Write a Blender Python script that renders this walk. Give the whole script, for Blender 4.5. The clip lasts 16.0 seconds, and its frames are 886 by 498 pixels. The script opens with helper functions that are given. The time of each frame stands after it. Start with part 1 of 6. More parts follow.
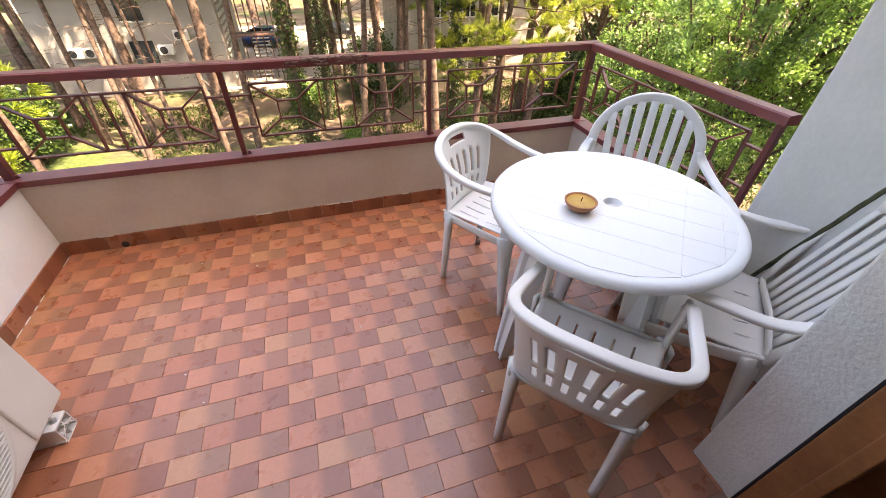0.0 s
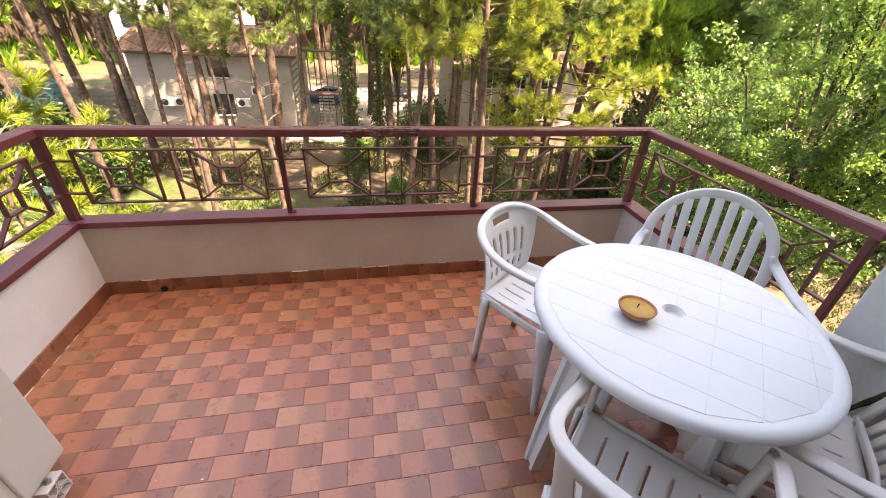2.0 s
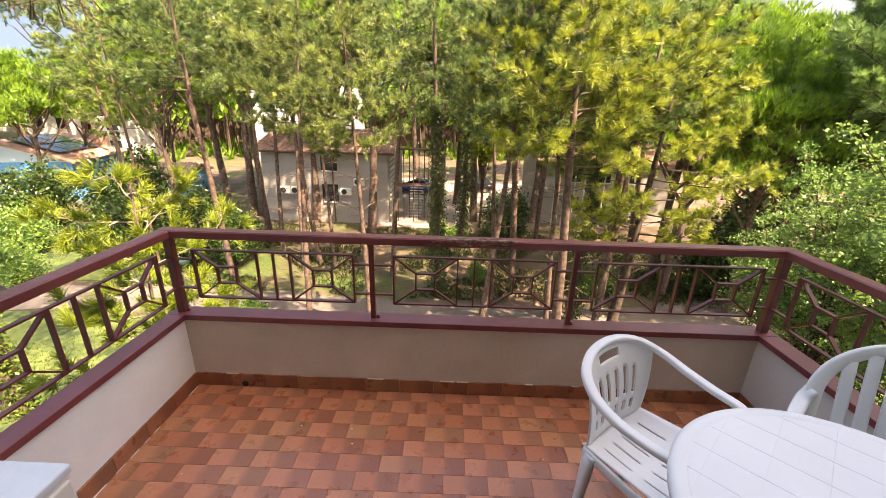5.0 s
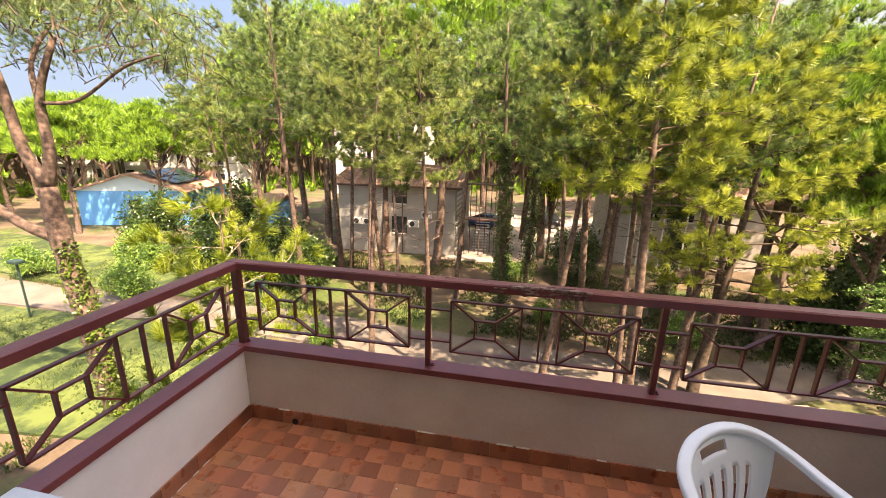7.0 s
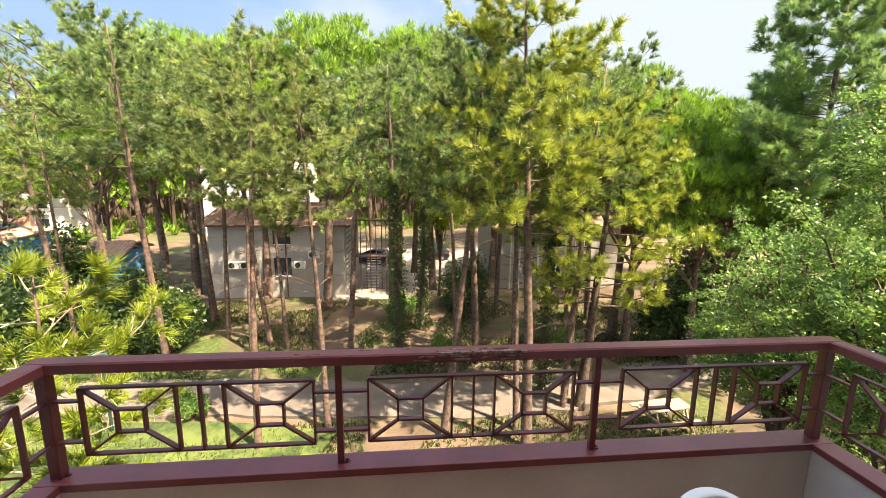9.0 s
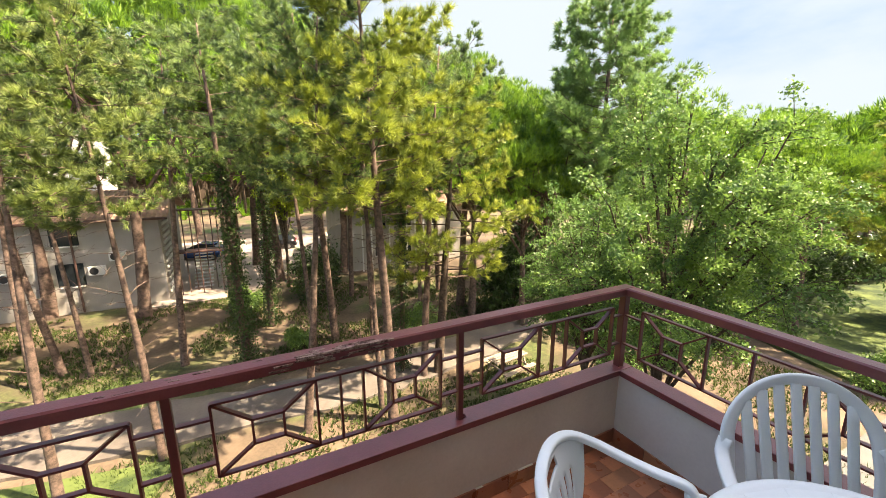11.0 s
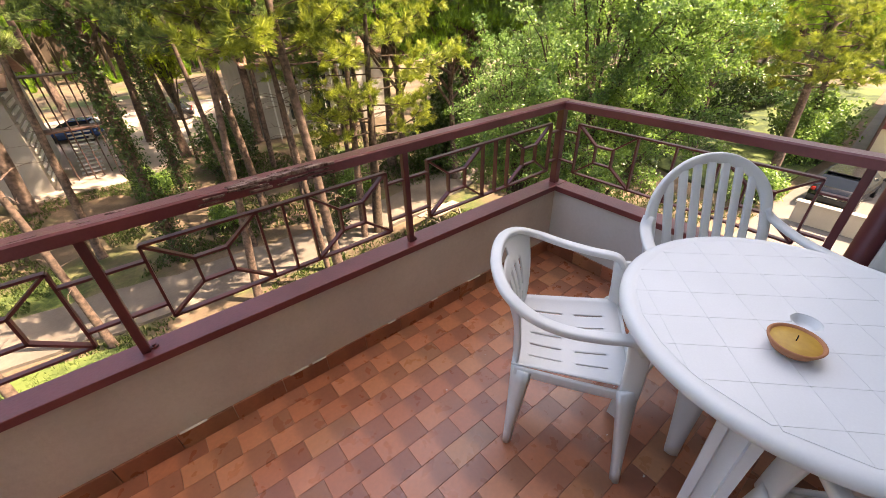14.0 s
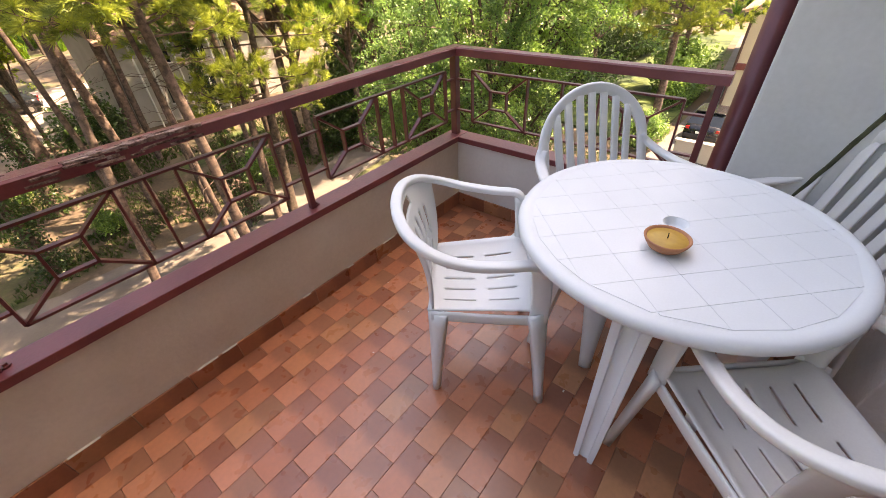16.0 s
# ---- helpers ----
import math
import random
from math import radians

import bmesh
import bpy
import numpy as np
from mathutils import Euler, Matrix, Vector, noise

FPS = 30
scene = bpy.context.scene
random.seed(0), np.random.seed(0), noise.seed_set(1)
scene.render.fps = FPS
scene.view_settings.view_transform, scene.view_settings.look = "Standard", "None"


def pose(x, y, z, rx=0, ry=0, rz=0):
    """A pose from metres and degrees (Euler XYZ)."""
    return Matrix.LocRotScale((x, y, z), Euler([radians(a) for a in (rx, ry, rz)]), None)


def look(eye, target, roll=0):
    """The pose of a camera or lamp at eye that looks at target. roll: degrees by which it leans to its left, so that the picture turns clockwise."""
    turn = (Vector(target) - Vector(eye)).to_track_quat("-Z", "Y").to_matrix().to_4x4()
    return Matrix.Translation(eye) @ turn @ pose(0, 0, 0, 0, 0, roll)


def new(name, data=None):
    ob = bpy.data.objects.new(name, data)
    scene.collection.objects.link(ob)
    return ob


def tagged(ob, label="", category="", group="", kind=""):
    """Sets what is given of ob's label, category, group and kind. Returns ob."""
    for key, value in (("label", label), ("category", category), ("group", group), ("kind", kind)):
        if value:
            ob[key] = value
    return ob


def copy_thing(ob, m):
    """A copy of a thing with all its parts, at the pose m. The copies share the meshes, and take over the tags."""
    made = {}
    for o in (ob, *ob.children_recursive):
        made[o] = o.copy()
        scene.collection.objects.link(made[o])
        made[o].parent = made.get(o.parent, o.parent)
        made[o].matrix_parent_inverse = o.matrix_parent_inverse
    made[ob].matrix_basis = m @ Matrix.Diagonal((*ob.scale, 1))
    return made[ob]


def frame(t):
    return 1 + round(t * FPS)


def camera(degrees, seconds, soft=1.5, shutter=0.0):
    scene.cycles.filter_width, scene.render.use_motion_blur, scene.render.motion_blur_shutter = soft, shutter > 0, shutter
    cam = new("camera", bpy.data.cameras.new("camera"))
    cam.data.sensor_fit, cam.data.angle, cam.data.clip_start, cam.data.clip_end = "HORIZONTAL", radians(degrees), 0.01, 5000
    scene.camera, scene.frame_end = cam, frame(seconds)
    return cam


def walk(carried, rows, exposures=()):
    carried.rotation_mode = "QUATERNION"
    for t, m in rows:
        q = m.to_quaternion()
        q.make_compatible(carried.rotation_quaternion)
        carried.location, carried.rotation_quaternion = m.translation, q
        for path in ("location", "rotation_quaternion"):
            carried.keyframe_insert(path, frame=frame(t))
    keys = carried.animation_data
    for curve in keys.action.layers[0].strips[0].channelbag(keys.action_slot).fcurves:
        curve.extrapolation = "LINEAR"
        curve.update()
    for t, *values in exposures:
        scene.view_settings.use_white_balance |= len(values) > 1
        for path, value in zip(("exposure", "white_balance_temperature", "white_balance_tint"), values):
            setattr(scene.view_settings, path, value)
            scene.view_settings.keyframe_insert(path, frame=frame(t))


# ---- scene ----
cam = camera(97.4, 16.0, 0.85)
PATH = [
    (0, (1.494, -2.254, 1.444), (1.983, -0.783, 0.181), 1.4),
    (0.5, (1.482, -2.205, 1.46), (1.993, -0.702, 0.244), 2.3),
    (1, (1.487, -2.175, 1.465), (2.011, -0.634, 0.302), 2.9),
    (1.5, (1.51, -2.137, 1.473), (1.978, -0.535, 0.37), 3.1),
    (2, (1.517, -2.113, 1.478), (1.869, -0.442, 0.438), 3.2),
    (2.5, (1.499, -2.099, 1.48), (1.725, -0.367, 0.506), 3.0),
    (3, (1.489, -2.072, 1.486), (1.606, -0.29, 0.586), 2.7),
    (3.5, (1.485, -2.059, 1.513), (1.533, -0.234, 0.695), 2.2),
    (6, (1.457, -1.796, 1.55), (1.283, 0.103, 0.947), 1.5),
    (6.5, (1.451, -1.775, 1.541), (1.145, 0.119, 0.977), 1.5),
    (7, (1.469, -1.742, 1.552), (1.102, 0.157, 1.042), 1.3),
    (7.5, (1.437, -1.683, 1.565), (1.107, 0.237, 1.112), 1.2),
    (8, (1.333, -1.593, 1.589), (1.129, 0.354, 1.182), 1.0),
    (8.5, (1.284, -1.54, 1.589), (1.259, 0.426, 1.218), 0.7),
    (9, (1.34, -1.465, 1.594), (1.522, 0.499, 1.264), 0.6),
    (9.5, (1.394, -1.405, 1.609), (1.791, 0.531, 1.299), 0.4),
    (10, (1.375, -1.383, 1.615), (1.983, 0.497, 1.306), 0.3),
    (12.5, (1.295, -1.358, 1.526), (2.353, 0.172, 0.792), -0.7),
    (13, (1.274, -1.344, 1.494), (2.336, 0.122, 0.645), -1.0),
    (13.5, (1.287, -1.336, 1.459), (2.335, 0.069, 0.496), -1.5),
    (14, (1.297, -1.343, 1.415), (2.318, -0.002, 0.339), -2.1),
    (14.5, (1.3, -1.37, 1.37), (2.311, -0.095, 0.207), -2.8),
    (15, (1.31, -1.382, 1.344), (2.35, -0.182, 0.13), -3.2),
    (15.5, (1.328, -1.388, 1.336), (2.442, -0.275, 0.102), -3.3),
    (16, (1.343, -1.4, 1.332), (2.564, -0.374, 0.125), -3.0),
]
walk(cam, [(t, look(eye, target, roll)) for t, eye, target, roll in PATH], [(0, 3.15, 9300, 22), (2, 2.95, 9300, 22), (3.5, 2.72, 9300, 22), (7, 2.37, 9300, 22), (8.5, 2.35, 8600, 15), (10, 2.35, 8300, 13), (12.5, 2.4, 8800, 17), (14.5, 2.6, 9300, 22), (16, 2.75, 9500, 23)])

# ---- light ----
SUN_EL, SUN_AZ = radians(57), math.atan2(-0.6, 0.75)
world = bpy.data.worlds.new("sky")
scene.world = world
world.use_nodes = True
wn = world.node_tree.nodes
sky = wn.new("ShaderNodeTexSky")
sky.sky_type = "NISHITA"
sky.sun_disc = False
sky.sun_elevation = SUN_EL
sky.sun_rotation = radians(90) - SUN_AZ
sky.dust_density = 2.0
sky.air_density = 1.0
wn["Background"].inputs["Strength"].default_value = 0.15
world.node_tree.links.new(sky.outputs["Color"], wn["Background"].inputs["Color"])
sun_data = bpy.data.lights.new("sun", "SUN")
sun_data.energy, sun_data.angle, sun_data.color = 4.2, radians(0.6), (1.0, 0.93, 0.8)
sun = new("sun", sun_data)
to_sun = Vector((math.cos(SUN_AZ) * math.cos(SUN_EL), math.sin(SUN_AZ) * math.cos(SUN_EL), math.sin(SUN_EL)))
sun.rotation_euler = to_sun.to_track_quat("Z", "Y").to_euler()
sun.location = to_sun * 60



def sky_backdrop():
    """Hazy blue sky with thin white cloud, far behind the woods."""
    m = bpy.data.materials.new("summer_sky")
    m.use_nodes = True
    n, l = m.node_tree.nodes, m.node_tree.links
    n.remove(n["Principled BSDF"])
    geo, em = n.new("ShaderNodeNewGeometry"), n.new("ShaderNodeEmission")
    mp = n.new("ShaderNodeMapping")
    mp.inputs["Scale"].default_value = (0.0035, 0.0035, 0.009)
    nz = n.new("ShaderNodeTexNoise")
    nz.inputs["Scale"].default_value, nz.inputs["Detail"].default_value, nz.inputs["Roughness"].default_value = 1.0, 7, 0.55
    l.new(geo.outputs["Position"], mp.inputs["Vector"])
    l.new(mp.outputs["Vector"], nz.inputs["Vector"])
    sep = n.new("ShaderNodeSeparateXYZ")
    l.new(geo.outputs["Position"], sep.inputs[0])
    east = n.new("ShaderNodeMath")
    east.operation = "MULTIPLY_ADD"
    l.new(sep.outputs[0], east.inputs[0])
    east.inputs[1].default_value = 0.0006
    l.new(nz.outputs["Fac"], east.inputs[2])
    cloud = n.new("ShaderNodeMapRange")
    cloud.interpolation_type = "SMOOTHSTEP"
    cloud.inputs["From Min"].default_value, cloud.inputs["From Max"].default_value = 0.38, 0.72
    l.new(east.outputs[0], cloud.inputs["Value"])
    up = n.new("ShaderNodeMapRange")
    up.inputs["From Min"].default_value, up.inputs["From Max"].default_value = 20, 230
    l.new(sep.outputs[2], up.inputs["Value"])
    blue, mix = n.new("ShaderNodeMix"), n.new("ShaderNodeMix")
    blue.data_type = mix.data_type = "RGBA"
    l.new(up.outputs["Result"], blue.inputs["Factor"])
    blue.inputs[6].default_value, blue.inputs[7].default_value = (0.098, 0.155, 0.245, 1), (0.060, 0.122, 0.25, 1)
    l.new(cloud.outputs["Result"], mix.inputs["Factor"])
    l.new(blue.outputs[2], mix.inputs[6])
    mix.inputs[7].default_value = (0.150, 0.195, 0.250, 1)
    l.new(mix.outputs[2], em.inputs["Color"])
    l.new(em.outputs[0], n["Material Output"].inputs["Surface"])
    bm = bmesh.new()
    rows = []
    for z in (-30, 60, 150, 300):
        rows.append([bm.verts.new((420 * math.cos(radians(a)), 420 * math.sin(radians(a)), z)) for a in range(-12, 193, 5)])
    for r0, r1 in zip(rows, rows[1:]):
        for k in range(len(r0) - 1):
            bm.faces.new((r0[k], r0[k + 1], r1[k + 1], r1[k]))
    me = bpy.data.meshes.new("backdrop")
    bm.to_mesh(me)
    bm.free()
    me.materials.append(m)
    me.polygons.foreach_set("use_smooth", [True] * len(me.polygons))
    tagged(new("backdrop", me), "hazy blue summer sky with thin white cloud", "sky", "", "structure")


sky_backdrop()

# ---- materials ----
def rgb(c):
    return (*c, 1.0)


def material(name, base, dark=None, rough=0.6, scale=8.0, fine=120.0, amount=0.5, bump=0.15, metal=0.0, spec=0.5, per_object=0.0, per_island=0.0, trans=0.0, trans_color=None):
    """Two scales of noise between two colours, with bump; optional variation by object or loose piece, and light through thin leaves."""
    m = bpy.data.materials.new(name)
    m.use_nodes = True
    n, l = m.node_tree.nodes, m.node_tree.links
    b = n["Principled BSDF"]
    dark = dark or tuple(v * 0.7 for v in base)
    tc = n.new("ShaderNodeTexCoord")
    big = n.new("ShaderNodeTexNoise")
    big.inputs["Scale"].default_value, big.inputs["Detail"].default_value = scale, 6
    small = n.new("ShaderNodeTexNoise")
    small.inputs["Scale"].default_value, small.inputs["Detail"].default_value = fine, 4
    for t in (big, small):
        l.new(tc.outputs["Object"], t.inputs["Vector"])
    add = n.new("ShaderNodeMath")
    add.operation = "MULTIPLY_ADD"
    l.new(small.outputs["Fac"], add.inputs[0])
    add.inputs[1].default_value = 0.35
    l.new(big.outputs["Fac"], add.inputs[2])
    ramp = n.new("ShaderNodeMapRange")
    ramp.inputs["From Min"].default_value, ramp.inputs["From Max"].default_value = 0.67 - 0.22, 0.67 + 0.22
    ramp.inputs["To Min"].default_value, ramp.inputs["To Max"].default_value = 0.5 - amount, 0.5 + amount
    l.new(add.outputs[0], ramp.inputs["Value"])
    fac = ramp.outputs["Result"]
    if per_object or per_island:
        src = n.new("ShaderNodeObjectInfo").outputs["Random"] if per_object else n.new("ShaderNodeNewGeometry").outputs["Random Per Island"]
        k = n.new("ShaderNodeMath")
        k.operation = "MULTIPLY_ADD"
        l.new(src, k.inputs[0])
        k.inputs[1].default_value = per_object or per_island
        l.new(fac, k.inputs[2])
        k2 = n.new("ShaderNodeMath")
        k2.operation, k2.use_clamp = "SUBTRACT", True
        l.new(k.outputs[0], k2.inputs[0])
        k2.inputs[1].default_value = (per_object or per_island) / 2
        fac = k2.outputs[0]
    mix = n.new("ShaderNodeMix")
    mix.data_type = "RGBA"
    l.new(fac, mix.inputs["Factor"])
    mix.inputs[6].default_value, mix.inputs[7].default_value = rgb(dark), rgb(base)
    l.new(mix.outputs[2], b.inputs["Base Color"])
    b.inputs["Roughness"].default_value, b.inputs["Metallic"].default_value = rough, metal
    b.inputs["Specular IOR Level"].default_value = spec
    if bump:
        bp = n.new("ShaderNodeBump")
        bp.inputs["Strength"].default_value, bp.inputs["Distance"].default_value = bump, 0.004
        l.new(small.outputs["Fac"], bp.inputs["Height"])
        l.new(bp.outputs["Normal"], b.inputs["Normal"])
    if trans:
        tr = n.new("ShaderNodeBsdfTranslucent")
        if trans_color:
            tr.inputs["Color"].default_value = rgb(trans_color)
        else:
            l.new(mix.outputs[2], tr.inputs["Color"])
        sh = n.new("ShaderNodeMixShader")
        sh.inputs[0].default_value = trans
        l.new(b.outputs[0], sh.inputs[1])
        l.new(tr.outputs[0], sh.inputs[2])
        l.new(sh.outputs[0], n["Material Output"].inputs["Surface"])
    return m


def tile_material(name, along, tone=1.0, smoke=(0.61, 0.60, 0.63)):
    """Flame-fired clay: each tile goes from a light end to a smoky dark end, in a hue of its own."""
    m = bpy.data.materials.new(name)
    m.use_nodes = True
    n, l = m.node_tree.nodes, m.node_tree.links
    b = n["Principled BSDF"]
    info, tc = n.new("ShaderNodeObjectInfo"), n.new("ShaderNodeTexCoord")
    light = n.new("ShaderNodeValToRGB")
    e = light.color_ramp.elements
    e[0].position, e[0].color = 0.0, rgb((0.455, 0.153, 0.074))
    e[1].position, e[1].color = 1.0, rgb((0.495, 0.196, 0.092))
    for p, c in ((0.3, (0.495, 0.172, 0.083)), (0.55, (0.555, 0.208, 0.108)), (0.8, (0.51, 0.198, 0.094)), (0.96, (0.52, 0.230, 0.110))):
        light.color_ramp.elements.new(p).color = rgb(c)
    for el in light.color_ramp.elements:
        el.color = rgb([v * tone for v in el.color[:3]])
    l.new(info.outputs["Random"], light.inputs[0])
    dark = n.new("ShaderNodeMix")
    dark.data_type, dark.blend_type = "RGBA", "MULTIPLY"
    dark.inputs["Factor"].default_value = 1
    l.new(light.outputs[0], dark.inputs[6])
    dark.inputs[7].default_value = rgb(smoke)
    sep = n.new("ShaderNodeSeparateXYZ")
    l.new(tc.outputs["Object"], sep.inputs[0])
    nz = n.new("ShaderNodeTexNoise")
    nz.inputs["Scale"].default_value, nz.inputs["Detail"].default_value = 14, 5
    geo = n.new("ShaderNodeNewGeometry")
    l.new(geo.outputs["Position"], nz.inputs["Vector"])
    k = n.new("ShaderNodeMath")
    k.operation = "MULTIPLY_ADD"
    l.new(nz.outputs["Fac"], k.inputs[0])
    k.inputs[1].default_value = 0.05
    l.new(sep.outputs[along], k.inputs[2])
    rng = n.new("ShaderNodeMapRange")
    rng.interpolation_type = "SMOOTHSTEP"
    rng.inputs["From Min"].default_value, rng.inputs["From Max"].default_value = 0.0, 0.055
    l.new(k.outputs[0], rng.inputs["Value"])
    mix = n.new("ShaderNodeMix")
    mix.data_type = "RGBA"
    l.new(rng.outputs["Result"], mix.inputs["Factor"])
    l.new(light.outputs[0], mix.inputs[6])
    l.new(dark.outputs[2], mix.inputs[7])
    st = n.new("ShaderNodeTexNoise")
    st.inputs["Scale"].default_value, st.inputs["Detail"].default_value = 60, 6
    l.new(geo.outputs["Position"], st.inputs["Vector"])
    st2 = n.new("ShaderNodeMapRange")
    st2.inputs["To Min"].default_value, st2.inputs["To Max"].default_value = 0.80, 1.16
    l.new(st.outputs["Fac"], st2.inputs["Value"])
    fin = n.new("ShaderNodeMix")
    fin.data_type, fin.blend_type = "RGBA", "MULTIPLY"
    fin.inputs["Factor"].default_value = 1
    l.new(mix.outputs[2], fin.inputs[6])
    l.new(st2.outputs["Result"], fin.inputs[7])
    l.new(fin.outputs[2], b.inputs["Base Color"])
    rr = n.new("ShaderNodeMapRange")
    rr.inputs["To Min"].default_value, rr.inputs["To Max"].default_value = 0.18, 0.42
    l.new(nz.outputs["Fac"], rr.inputs["Value"])
    l.new(rr.outputs["Result"], b.inputs["Roughness"])
    b.inputs["Specular IOR Level"].default_value = 0.75
    bp = n.new("ShaderNodeBump")
    bp.inputs["Strength"].default_value, bp.inputs["Distance"].default_value = 0.12, 0.003
    l.new(st.outputs["Fac"], bp.inputs["Height"])
    l.new(bp.outputs["Normal"], b.inputs["Normal"])
    return m


TILE = tile_material("flamed_clay_tile", 0)
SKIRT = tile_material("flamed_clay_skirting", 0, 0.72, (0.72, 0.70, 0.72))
GROUT = material("grout", (0.40, 0.225, 0.160), rough=0.9)
# on the parapets these tones also carry each face's light and shade
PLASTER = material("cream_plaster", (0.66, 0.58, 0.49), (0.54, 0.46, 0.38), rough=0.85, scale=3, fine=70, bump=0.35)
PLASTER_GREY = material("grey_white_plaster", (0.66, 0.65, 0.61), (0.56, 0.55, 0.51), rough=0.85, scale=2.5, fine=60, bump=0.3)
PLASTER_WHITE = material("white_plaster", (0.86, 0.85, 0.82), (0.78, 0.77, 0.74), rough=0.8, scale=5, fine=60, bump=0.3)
STUCCO = material("rough_white_stucco", (0.84, 0.80, 0.74), (0.72, 0.67, 0.60), rough=0.9, scale=6, fine=90, bump=1.0)
MOULD = material("green_mould", (0.10, 0.10, 0.05), (0.03, 0.03, 0.015), rough=0.95, scale=20, fine=150)
RAIL = material("brown_enamel", (0.175, 0.038, 0.037), (0.115, 0.025, 0.025), rough=0.38, scale=6, fine=160, bump=0.08)
# paler than the bars' enamel: sky sheen on the tops is in the colour
RAIL_TOP = material("weathered_skylit_brown_enamel", (0.235, 0.060, 0.061), (0.160, 0.037, 0.038), rough=0.3, scale=5, fine=120, bump=0.2)
WORN = material("flaking_old_wood", (0.36, 0.24, 0.20), (0.09, 0.04, 0.03), rough=0.9, scale=30, fine=150, amount=0.9, bump=0.8)
PLASTIC = material("white_moulded_plastic", (0.79, 0.81, 0.80), (0.72, 0.74, 0.73), rough=0.36, scale=3, fine=200, bump=0.03)
PLASTIC_OLD = material("ivory_aged_plastic", (0.78, 0.75, 0.70), (0.70, 0.66, 0.61), rough=0.42, scale=3, fine=200, bump=0.04)
ACBODY = material("cream_enamelled_steel", (0.76, 0.74, 0.68), (0.70, 0.68, 0.62), rough=0.4, scale=3, fine=150, bump=0.03)
ACTOP = material("weathered_pale_steel", (0.70, 0.76, 0.80), (0.58, 0.66, 0.70), rough=0.45, scale=8, fine=90, bump=0.05)
DARK = material("black_rubber", (0.02, 0.02, 0.022), rough=0.6)
STEEL = material("galvanised_steel", (0.5, 0.5, 0.5), rough=0.35, metal=1.0, scale=30)
TERRACOTTA = material("terracotta", (0.52, 0.22, 0.10), (0.40, 0.15, 0.07), rough=0.7, scale=20, fine=150)
WAX = material("yellow_wax", (0.62, 0.36, 0.06), (0.52, 0.28, 0.05), rough=0.45, scale=20, fine=80)
WICK = material("burnt_wick", (0.015, 0.012, 0.01), rough=0.9)
WOOD = material("varnished_wood", (0.40, 0.16, 0.060), (0.25, 0.085, 0.030), rough=0.4, scale=6, fine=60, amount=0.6)
INK = material("navy_ink", (0.03, 0.05, 0.16), rough=0.5)
PAPER = material("white_sticker", (0.8, 0.8, 0.8), (0.74, 0.74, 0.76), rough=0.4)
GLASS = bpy.data.materials.new("dark_window_glass")
GLASS.use_nodes = True
GLASS.node_tree.nodes["Principled BSDF"].inputs["Base Color"].default_value = (0.02, 0.025, 0.03, 1)
GLASS.node_tree.nodes["Principled BSDF"].inputs["Roughness"].default_value = 0.08
BARK = material("pine_bark", (0.165, 0.108, 0.085), (0.06, 0.04, 0.032), rough=0.95, scale=7, fine=40, amount=0.8, bump=0.9)
BARK_DARK = material("dark_bark", (0.11, 0.075, 0.055), (0.04, 0.028, 0.02), rough=0.95, scale=7, fine=40, amount=0.8, bump=0.9)
TWIG = material("dry_twig", (0.34, 0.27, 0.21), (0.17, 0.13, 0.10), rough=0.95)
NEEDLE = material("pine_needles", (0.370, 0.430, 0.064), (0.135, 0.190, 0.036), rough=0.5, scale=2.4, fine=9, amount=1.1, bump=0, per_island=0.3, trans=0.35)
NEEDLE_DEEP = material("dark_pine_needles", (0.205, 0.300, 0.084), (0.060, 0.112, 0.042), rough=0.5, scale=2.4, fine=9, amount=1.1, bump=0, per_island=0.3, trans=0.3)
NEEDLE_OLIVE = material("olive_pine_needles", (0.265, 0.335, 0.088), (0.080, 0.125, 0.042), rough=0.5, scale=2.4, fine=9, amount=1.1, bump=0, per_island=0.3, trans=0.33)
NEEDLE_BLUE = material("blue_green_pine_needles", (0.27, 0.43, 0.13), (0.12, 0.21, 0.075), rough=0.5, scale=2.0, fine=9, amount=0.9, bump=0, per_island=0.3, trans=0.35)
NEEDLE_BRIGHT = material("umbrella_pine_needles", (0.235, 0.400, 0.040), (0.070, 0.155, 0.022), rough=0.5, scale=1.6, fine=7, amount=1.1, bump=0, per_island=0.3, trans=0.35)
NEEDLE_YELLOW = material("young_pine_needles", (0.26, 0.33, 0.035), (0.13, 0.19, 0.022), rough=0.5, scale=1.5, fine=8, amount=0.7, bump=0, per_island=0.5, trans=0.35)
LEAF = material("glossy_green_leaves", (0.225, 0.370, 0.076), (0.085, 0.175, 0.055), rough=0.38, scale=1.6, fine=8, amount=0.8, bump=0, per_island=0.6, trans=0.45)
LEAF_LIME = material("lime_green_leaves", (0.36, 0.46, 0.035), (0.20, 0.28, 0.025), rough=0.45, scale=1.6, fine=8, amount=0.7, bump=0, per_island=0.5, trans=0.45)
LEAF_MID = material("deep_green_leaves", (0.190, 0.340, 0.080), (0.085, 0.180, 0.05), rough=0.4, scale=1.6, fine=8, amount=0.8, bump=0, per_island=0.6, trans=0.4)
LEAF_DARK = material("dark_ivy_leaves", (0.060, 0.115, 0.022), (0.022, 0.050, 0.012), rough=0.4, scale=1.5, fine=6, amount=0.7, bump=0, per_island=0.6, trans=0.25)
IVY_BRIGHT = material("bright_ivy_leaves", (0.13, 0.20, 0.03), (0.05, 0.10, 0.015), rough=0.4, scale=1.5, fine=6, amount=0.7, bump=0, per_island=0.6, trans=0.35)
